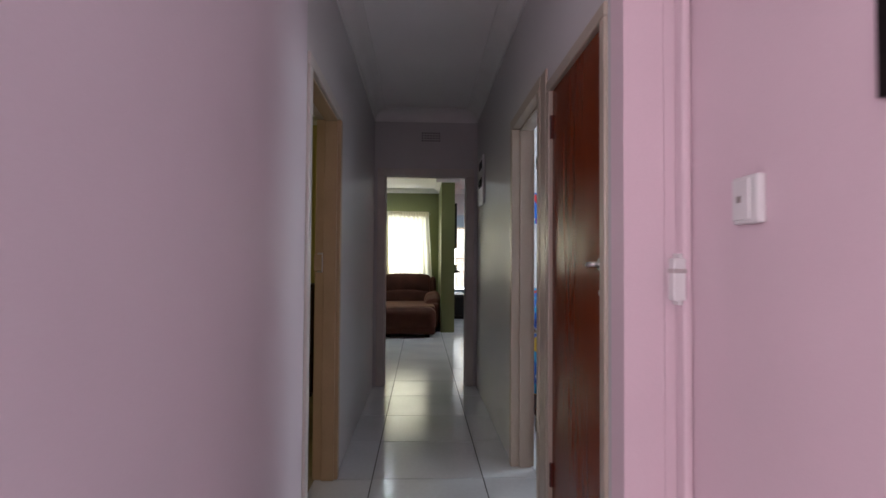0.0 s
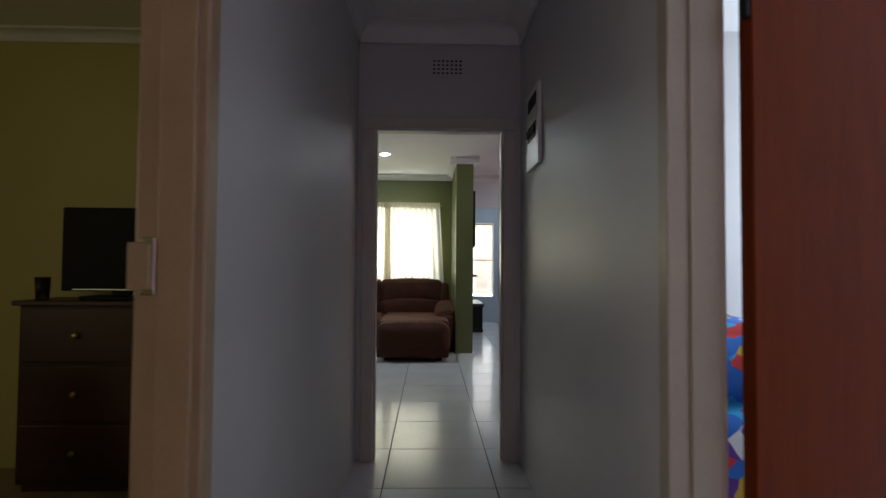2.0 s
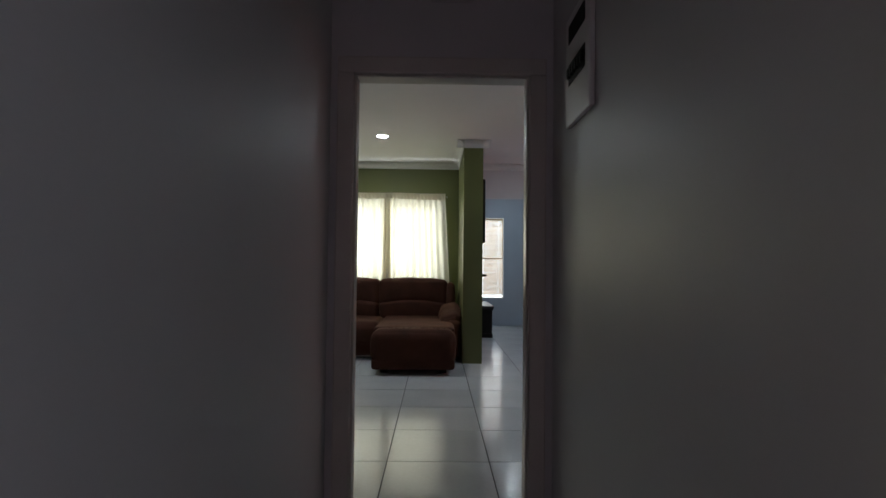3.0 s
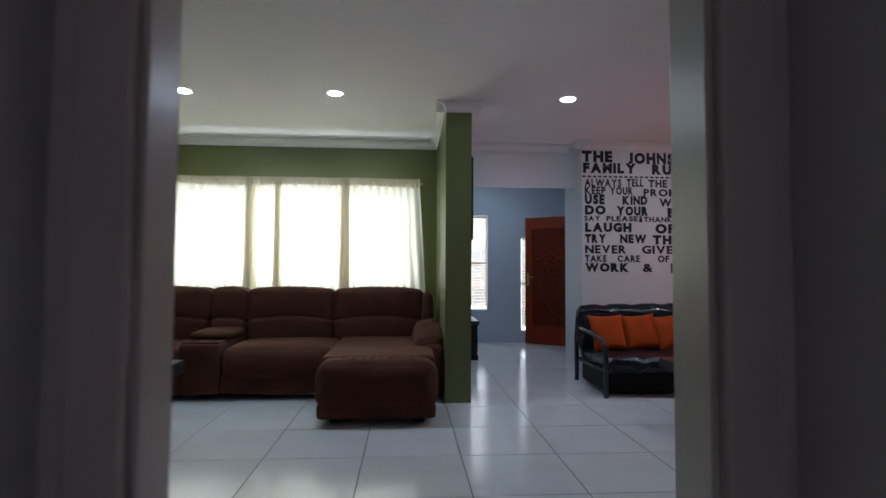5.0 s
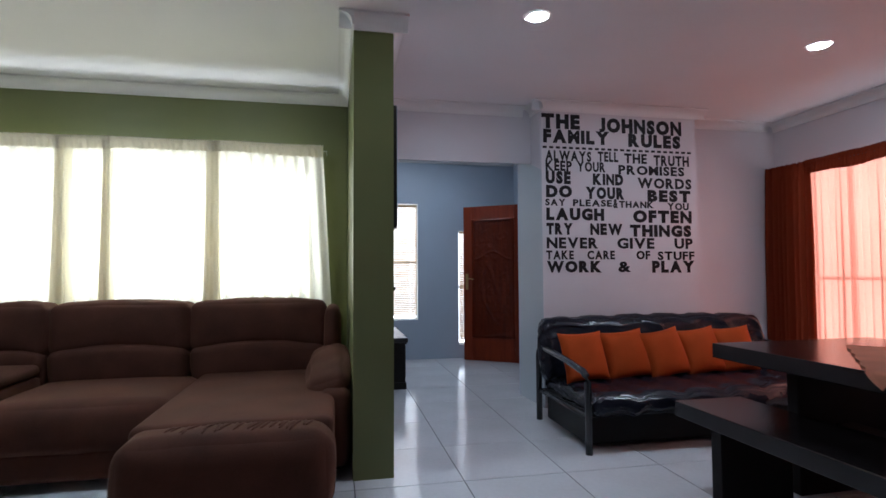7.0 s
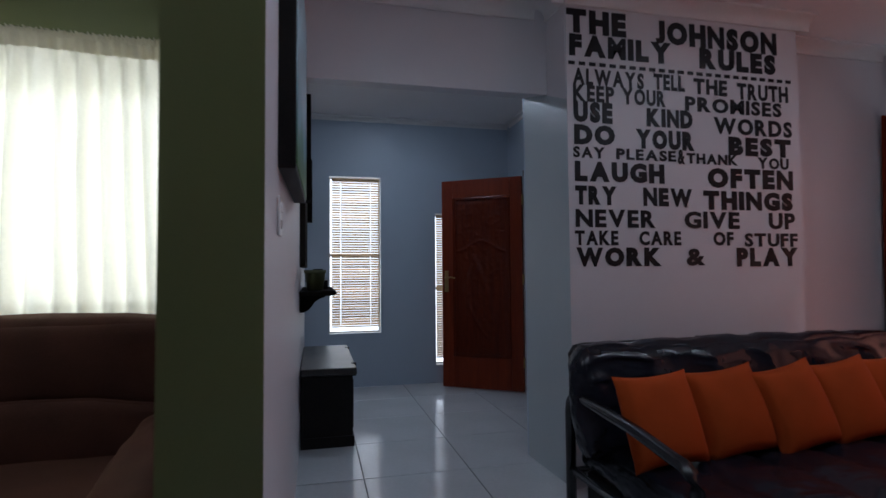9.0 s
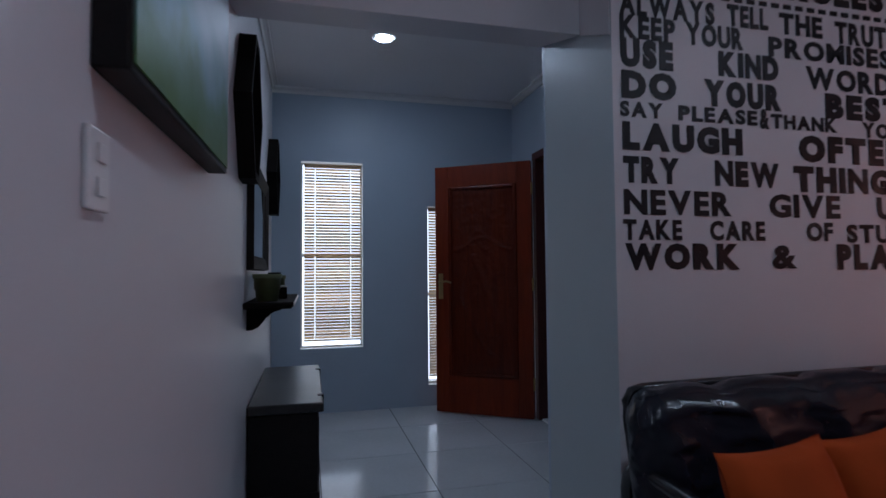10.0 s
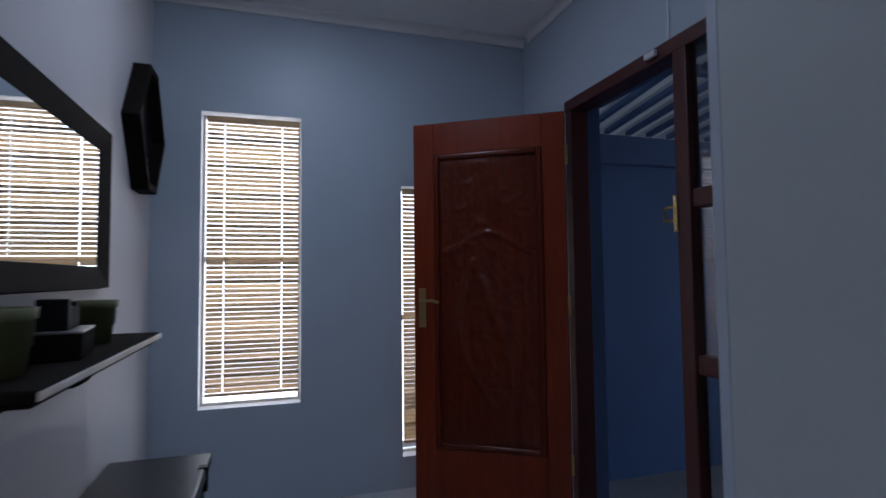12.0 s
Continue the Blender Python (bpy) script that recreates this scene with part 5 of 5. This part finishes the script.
mi = thing("wall_mirror", pose(0.552, 12.565, 1.467), "rectangular mirror in a wide dark wooden frame", "mirror")
HW, HH = 0.505, 0.285
M_MFRAME = wood("dark_grey_brown_timber", (0.016, 0.012, 0.010), (0.028, 0.022, 0.018), 0.75, (14, 1.0, 14))
M_MFRAME.node_tree.nodes["Principled BSDF"].inputs["Specular IOR Level"].default_value = 0.18
FWD = 0.078
for nm, pts in (("frame_side", [(-HW, -HH), (-HW, HH), (-HW + FWD, HH - FWD), (-HW + FWD, -HH + FWD)]), ("frame_side", [(HW, -HH), (HW, HH), (HW - FWD, HH - FWD), (HW - FWD, -HH + FWD)]),
                ("frame_rail", [(-HW, -HH), (HW, -HH), (HW - FWD, -HH + FWD), (-HW + FWD, -HH + FWD)]), ("frame_rail", [(-HW, HH), (HW, HH), (HW - FWD, HH - FWD), (-HW + FWD, HH - FWD)])):
    bm = bmesh.new()
    # mitred moulding: high at the outer edge, sloping down to the glass
    back = [bm.verts.new((0.001, y, z)) for y, z in pts]
    front = [bm.verts.new((0.036 if k < 2 else 0.018, y * (0.985 if k < 2 else 1), z * (0.98 if k < 2 else 1))) for k, (y, z) in enumerate(pts)]
    bm.faces.new(back), bm.faces.new(front)
    for k in range(4):
        bm.faces.new((back[k], back[(k + 1) % 4], front[(k + 1) % 4], front[k]))
    bmesh.ops.recalc_face_normals(bm, faces=bm.faces)
    part(nm, bm, M_MFRAME, mi)
part("glass", boxm(0.006, 0.016, -HW + 0.07, HW - 0.07, -HH + 0.07, HH - 0.07), M_MIRROR, mi, "clear mirror glass")


def hex_frame(y, z, label, w=0.27, top=0.08, h=0.335, depth=0.072):
    """A deep six-sided box frame, taller than wide, with a backing."""
    th = thing("hexagon_frame", pose(0.552, y, z), label, "wall decor", "hexagon wall frames")
    out = [(w, 0), (top, h), (-top, h), (-w, 0), (-top, -h), (top, -h)]
    inn = [(p[0] * 0.86, p[1] * 0.89) for p in out]
    for k in range(6):
        j = (k + 1) % 6
        part("side", prism(bmesh.new(), [out[k], out[j], inn[j], inn[k]], "x", 0.001, depth), M_SHELF, th)
    part("backing", prism(bmesh.new(), inn, "x", 0.002, 0.016), M_SCREEN, th)
    return th


hex_frame(11.808, 1.895, "deep black six-sided wall frame by the opening", h=0.318)
hex_frame(13.575, 1.90, "deep black six-sided wall frame near the window", h=0.285)


def landscape():
    """A painted landscape: pale blue sky over green."""
    m = bpy.data.materials.new("landscape_painting")
    m.use_nodes = True
    nt = m.node_tree
    co, sp, no, ra = nt.nodes.new("ShaderNodeTexCoord"), nt.nodes.new("ShaderNodeSeparateXYZ"), nt.nodes.new("ShaderNodeTexNoise"), nt.nodes.new("ShaderNodeValToRGB")
    no.inputs["Scale"].default_value, no.inputs["Detail"].default_value = 5, 8
    nt.links.new(co.outputs["Object"], sp.inputs["Vector"])
    nt.links.new(co.outputs["Object"], no.inputs["Vector"])
    ad = nt.nodes.new("ShaderNodeMath")
    ad.operation = "MULTIPLY_ADD"
    ad.inputs[1].default_value, ad.inputs[2].default_value = 1.5, 0.62
    nt.links.new(sp.outputs["Z"], ad.inputs[0])
    a2 = nt.nodes.new("ShaderNodeMath")
    a2.operation = "MULTIPLY_ADD"
    a2.inputs[1].default_value = 0.45
    nt.links.new(no.outputs["Fac"], a2.inputs[0])
    nt.links.new(ad.outputs[0], a2.inputs[2])
    nt.links.new(a2.outputs[0], ra.inputs["Fac"])
    el = ra.color_ramp.elements
    el[0].color, el[0].position, el[1].color, el[1].position = (0.03, 0.08, 0.02, 1), 0.0, (0.40, 0.55, 0.62, 1), 0.75
    for p, c in ((0.25, (0.09, 0.19, 0.05, 1)), (0.42, (0.14, 0.27, 0.17, 1)), (0.55, (0.24, 0.42, 0.48, 1))):
        el.new(p).color = c
    b = nt.nodes["Principled BSDF"]
    nt.links.new(ra.outputs["Color"], b.inputs["Base Color"])
    b.inputs["Roughness"].default_value = 0.5
    return m


pa = thing("landscape_picture", pose(0.5455, 10.60, 1.87, 0, 0, -1), "glossy blue and green landscape picture in a black frame", "picture")
part("frame", boxm(0.001, 0.054, -0.44, 0.41, -0.405, 0.40, 0.004), M_BLACKWOOD, pa)
part("painting", boxm(0.054, 0.058, -0.425, 0.395, -0.39, 0.385), landscape(), pa)

sw = thing("light_switch", pose(0.5385, 10.18, 1.318, 0, 0, -1), "white plastic light switch plate on the wing wall", "light switch")
part("plate", boxm(0.001, 0.010, -0.04, 0.04, -0.06, 0.06, 0.003), M_WPLASTIC, sw)
for z in (-0.025, 0.025):
    part("rocker", boxm(0.010, 0.014, -0.014, 0.014, z - 0.014, z + 0.014, 0.002), M_WPLASTIC, sw)


def blind(name, x0, x1, z0, z1, y, label, n):
    """A venetian blind: head rail, slats one by one, ladder cords, bottom rail."""
    th = thing(name, pose((x0 + x1) / 2, y, z0), label, "blind", "venetian blinds")
    w, h = x1 - x0, z1 - z0
    part("head_rail", boxm(-w / 2, w / 2, -0.016, 0.016, h - 0.03, h, 0.003), M_SLAT, th)
    part("bottom_rail", boxm(-w / 2, w / 2, -0.012, 0.012, 0.0, 0.014, 0.003), M_SLAT, th)
    bm = bmesh.new()
    slot = w * 0.31
    xs = [-w / 2, -slot - 0.003, -slot + 0.003, slot - 0.003, slot + 0.003, w / 2]
    rows = []
    for i in range(5):
        a = -0.0125 + 0.025 * i / 4
        zz = 0.0026 * (1 - (i / 2 - 1) ** 2)
        rows.append([bm.verts.new((x, a, zz)) for x in xs])
    for i in range(4):
        for k in range(5):
            # cord slots are cut through the middle of the slat
            if k in (1, 3) and i in (0, 1, 2):
                continue
            bm.faces.new((rows[i][k], rows[i][k + 1], rows[i + 1][k + 1], rows[i + 1][k]))
    bmesh.ops.solidify(bm, geom=bm.faces[:], thickness=0.0008)
    me = mesh_of(bm, "slat", M_SLAT)
    rnd = random.Random(7)
    for i in range(n):
        o = new("slat", me)
        o.parent = th
        o.matrix_basis = pose(0, 0, 0.03 + (h - 0.075) * i / (n - 1), 57.8 + rnd.uniform(-0.8, 0.8), rnd.uniform(-0.02, 0.02), 0)
    for x in (-w * 0.3, w * 0.3):
        part("ladder_cord", tube(bmesh.new(), [(x, -0.014, 0.0), (x, -0.014, h - 0.02)], 0.0022, 5), M_SLAT, th)
    return th


blind("venetian_blind", 0.812, 1.288, 0.595, 2.09, 13.925, "cream venetian blind half closed in a tall window", 58)
blind("venetian_blind", 1.882, 2.288, 0.25, 1.735, 13.925, "cream venetian blind in the window behind the door", 58)
window("window_3", "y", 14.01, 0.785, 1.30, 0.535, 2.11, [], [1.32], "tall narrow white window with a blind", 0.014)
window("window_4", "y", 14.01, 1.87, 2.30, 0.18, 1.75, [], [0.97], "tall narrow white window behind the door", 0.014)
area("daylight_foyer_small", look((2.085, 14.3, 0.97), (2.085, 10, 0.9)), 0.5, 1.65, 12, (0.98, 0.98, 0.96))

# front door frame with its glazed side light
df = thing("front_door_frame", Matrix(), "dark red timber front door frame with a glazed side light", "door frame", kind="structure")
X0, X1, XG = 2.60, 2.70, 2.645
part("jamb", boxm(X0, X1, 13.21, 13.27, 0, 2.055, 0.005), M_DARKRED, df)
part("jamb", boxm(X0, X1, 11.90, 11.96, 0, 2.055, 0.005), M_DARKRED, df)
part("head", boxm(X0 - 0.005, X1, 11.90, 13.27, 2.055, 2.115, 0.006), M_DARKRED, df)
part("mullion", boxm(X0 - 0.01, XG, 12.405, 12.475, 0, 2.055, 0.006), M_DARKRED, df)
for z in (0.89, 1.487):
    part("rail", boxm(X0, XG, 11.96, 12.405, z - 0.035, z + 0.035, 0.005), M_DARKRED, df)
part("threshold", boxm(X0 + 0.02, 2.845, 12.476, 13.209, -0.14, 0.014, 0.010, 3), M_CORN, df, "pale threshold strip")
part("sill", boxm(X0, XG, 11.96, 12.405, 0.0, 0.03, 0.005), M_DARKRED, df)
for z0, z1 in ((0.025, 0.855), (0.925, 1.452), (1.522, 2.055)):
    p = part("pane", boxm(2.620, 2.624, 11.96, 12.405, z0, z1), M_GLASS, df)
    p.visible_shadow = False
st = thing("latch_keep", pose(2.588, 12.47, 1.44), "brass security latch keep on the mullion", "latch")
part("plate", boxm(-0.006, 0.002, -0.006, 0.016, -0.07, 0.07, 0.003), M_BRASS, st)
part("loop", tube(bmesh.new(), [(0, 0.02, 0.025), (0, 0.065, 0.025), (0, 0.065, -0.025), (0, 0.02, -0.025)], 0.006, 8), M_BRASS, st)
for z in (-0.055, 0.055):
    part("screw", lathe(bmesh.new(), [(0.005, 0), (0.005, 0.003)], 10), M_STEEL, st, at=pose(-0.006, 0.0, z, 0, -90, 0))
sn = thing("door_sensor", pose(2.585, 12.58, 2.085), "small white door sensor with a thin cable up the wall", "door sensor")
part("case", boxm(-0.014, 0.004, -0.03, 0.03, -0.012, 0.012, 0.003), M_WPLASTIC, sn)
part("cable", tube(bmesh.new(), [(0.08, 0.0, 0.01), (0.086, 0.0, 0.12), (0.086, 0.002, 0.58)], 0.003, 6), M_WPLASTIC, sn)

# carved front door, standing open
FD = Matrix.Translation((2.57, 13.225, 0.012)) @ Matrix.Rotation(math.atan2(0.468, -0.672), 4, "Z")
fd = thing("front_door", FD, "open mahogany front door with a carved panel", "door")
part("leaf", boxm(0, 0.813, -0.014, 0.020, 0, 2.035, 0.003), M_CARVED, fd)
for nm, x0, x1, z0, z1 in (("stile", 0, 0.115, 0, 2.035), ("stile", 0.698, 0.813, 0, 2.035), ("rail", 0.115, 0.698, 0, 0.30), ("rail", 0.115, 0.698, 1.86, 2.035)):
    part(nm, boxm(x0, x1, 0.0205, 0.032, z0, z1, 0.004), M_CARVED, fd)
    part(nm, boxm(x0, x1, -0.026, -0.0145, z0, z1, 0.004), M_CARVED, fd)
for nm, x0, x1, z0, z1 in (("moulding", 0.115, 0.145, 0.30, 1.86), ("moulding", 0.668, 0.698, 0.30, 1.86), ("moulding", 0.145, 0.668, 0.30, 0.33), ("moulding", 0.145, 0.668, 1.83, 1.86)):
    part(nm, boxm(x0, x1, 0.0205, 0.040, z0, z1, 0.009, 3), M_PANEL, fd)


def carve(u, w):
    """Relief of the carved panel: scrolls, an arch and long leaves."""
    h = 0.010 * math.exp(-((abs(math.hypot(u, (w - 0.60) * 0.9) - 0.30)) / 0.035) ** 2) * (1 if w > 0.42 else 0)
    h += 0.012 * math.exp(-((u - 0.12 * math.sin(3.2 * w)) / 0.03) ** 2) * (1 if -0.45 < w < 0.3 else 0)
    for cu_, cw, r in ((-0.13, 0.55, 0.07), (0.13, 0.55, 0.07), (0.0, 0.33, 0.09), (-0.12, 0.0, 0.08), (0.10, -0.1, 0.09), (-0.05, -0.35, 0.08), (0.14, 0.22, 0.05)):
        d = math.hypot(u - cu_, w - cw)
        a = math.atan2(w - cw, u - cu_)
        h += 0.0045 * math.exp(-((d - r * (0.7 + 0.3 * math.sin(a * 2 + cu_ * 30))) / 0.016) ** 2)
    h += 0.014 * math.exp(-((w - 0.30 - 0.05 * math.cos(u * 13)) / 0.014) ** 2) + 0.010 * math.exp(-((u - 0.16 + 0.9 * (w + 0.1) ** 2) / 0.018) ** 2) * (1 if -0.6 < w < 0.22 else 0)
    h += 0.010 * abs(noise.noise(Vector((u * 14, w * 9, 3)))) + 0.006 * abs(noise.noise(Vector((u * 30, w * 22, 7))))
    return h


bm = bmesh.new()
nu, nw = 64, 170
g = []
for i in range(nu + 1):
    row = []
    for j in range(nw + 1):
        u, w = -0.262 + 0.524 * i / nu, -0.75 + 1.5 * j / nw
        edge = min(1, (0.262 - abs(u)) / 0.03, (0.75 - abs(w)) / 0.03)
        row.append(bm.verts.new((0.4065 + u, 0.0215 + max(0, edge) * 0.8 * carve(u, w), 1.08 + w)))
    g.append(row)
for i in range(nu):
    for j in range(nw):
        bm.faces.new((g[i][j], g[i][j + 1], g[i + 1][j + 1], g[i + 1][j]))
bmesh.ops.recalc_face_normals(bm, faces=bm.faces)
part("carved_panel", bm, M_PANEL, fd, "panel carved with scrolls and leaves", smooth=True)
hp = part("handle_plate", boxm(0.745, 0.785, 0.032, 0.039, 0.93, 1.14, 0.008, 3), M_BRASS, fd, "dull brass handle plate")
part("handle", tube(bmesh.new(), [(0.765, 0.036, 1.07), (0.765, 0.08, 1.07), (0.75, 0.088, 1.071), (0.70, 0.086, 1.076), (0.66, 0.084, 1.066)], 0.008), M_BRASS, hp, smooth=True)
part("lock_cylinder", lathe(bmesh.new(), [(0.009, 0), (0.009, 0.006)], 14), M_BRASS, hp, at=pose(0.765, 0.039, 0.975, -90, 0, 0))
for z in (0.22, 1.0, 1.76):
    part("hinge", tube(bmesh.new(), [(-0.006, 0.026, z), (-0.006, 0.026, z + 0.1)], 0.008, 10), M_BRASS, fd, smooth=True)

# ---- outside the front door ----
wall("wall_verandah", "y", 14.75, 14.9, 2.812, 9.0, -0.52, 2.35, (M_EXT, M_EXT), (), "blue painted verandah wall")
tagged(part("wall_plate", boxm(2.812, 9.0, 14.66, 14.748, 2.16, 2.40, 0.008), M_EXT), "blue painted beam under the verandah roof", "beam", kind="structure")
rf = thing("verandah_roof", Matrix(), "ribbed metal verandah roof with pale sheeting", "roof", kind="structure")
M_ROOF = mat("pale_roof_sheet", (0.40, 0.42, 0.43), 0.5, var=0.1, scale=2)
bm = bmesh.new()
prof = []
x = 2.83
while x < 9.0:
    prof += [(x, 0), (x + 0.10, 0), (x + 0.13, 0.045), (x + 0.18, 0.045), (x + 0.21, 0)]
    x += 0.21
lo = [bm.verts.new((a, 14.9, 2.42 + b)) for a, b in prof]
hi = [bm.verts.new((a, 9.5, 3.10 + b)) for a, b in prof]
for i in range(len(prof) - 1):
    bm.faces.new((lo[i], lo[i + 1], hi[i + 1], hi[i]))
bmesh.ops.solidify(bm, geom=bm.faces[:], thickness=0.004)
part("sheeting", bm, M_ROOF, rf)
x = 2.83 + 0.155
while x < 6.0:
    bm = bmesh.new()
    a = [bm.verts.new((x + u, 14.66, 2.40 + w)) for u, w in ((-0.024, 0.0), (0.024, 0.0), (0.024, 0.035), (-0.024, 0.035))]
    b = [bm.verts.new((v.co.x, 9.6, v.co.z + 0.637)) for v in a]
    for i in range(4):
        bm.faces.new((a[i], a[(i + 1) % 4], b[(i + 1) % 4], b[i]))
    bm.faces.new(a[::-1]), bm.faces.new(b)
    part("batten", bm, M_EXT, rf, "dark painted batten")
    x += 0.21
for y, z in ((13.6, 2.51), (12.2, 2.69), (10.8, 2.87)):
    part("purlin", boxm(2.83, 9.0, y - 0.03, y + 0.03, z, z + 0.06, 0.004), M_EXT, rf)

# plain floors of the rooms off the hallway
for nm, x0, x1, y0, y1 in (("floor_back_left", -2.598, -0.93, -1.6, 1.0), ("floor_back_right", 0.93, 2.598, -1.6, 1.15), ("floor_bathroom", 0.93, 3.6, 1.26, 2.865)):
    tagged(part(nm, boxm(x0, x1, y0, y1, -0.003, 0.0), M_TILE), "white tiled floor", "floor", kind="structure")

# ---- floor tiles ----
tile_me = mesh_of(boxm(-0.3022, 0.3022, -0.3022, 0.3022, -0.004, 0.0, 0.0012, 1), "tile", M_TILE)
floor_ob = bpy.data.objects["floor"]
S = 0.61
X_0, Y_LIV, Y_HALL = 0.305, 9.07, 6.02


def lay(ix, cy, y0, y1):
    cx = X_0 + (ix + 0.5) * S
    o = new("tile", tile_me)
    o.parent = floor_ob
    o.location = (cx, cy, 0)


for iy in range(-5, 8):
    for ix in range(-6, 7):
        cy = Y_LIV + (iy + 0.5) * S
        cx = X_0 + (ix + 0.5) * S
        if cy > 11.7 and not 0.0 < cx < 3.0:
            continue
        lay(ix, cy, 0, 0)
for iy in range(1, 14):
    for ix in (-2, -1, 0):
        lay(ix, Y_HALL - (iy - 0.5) * S, 0, 0)
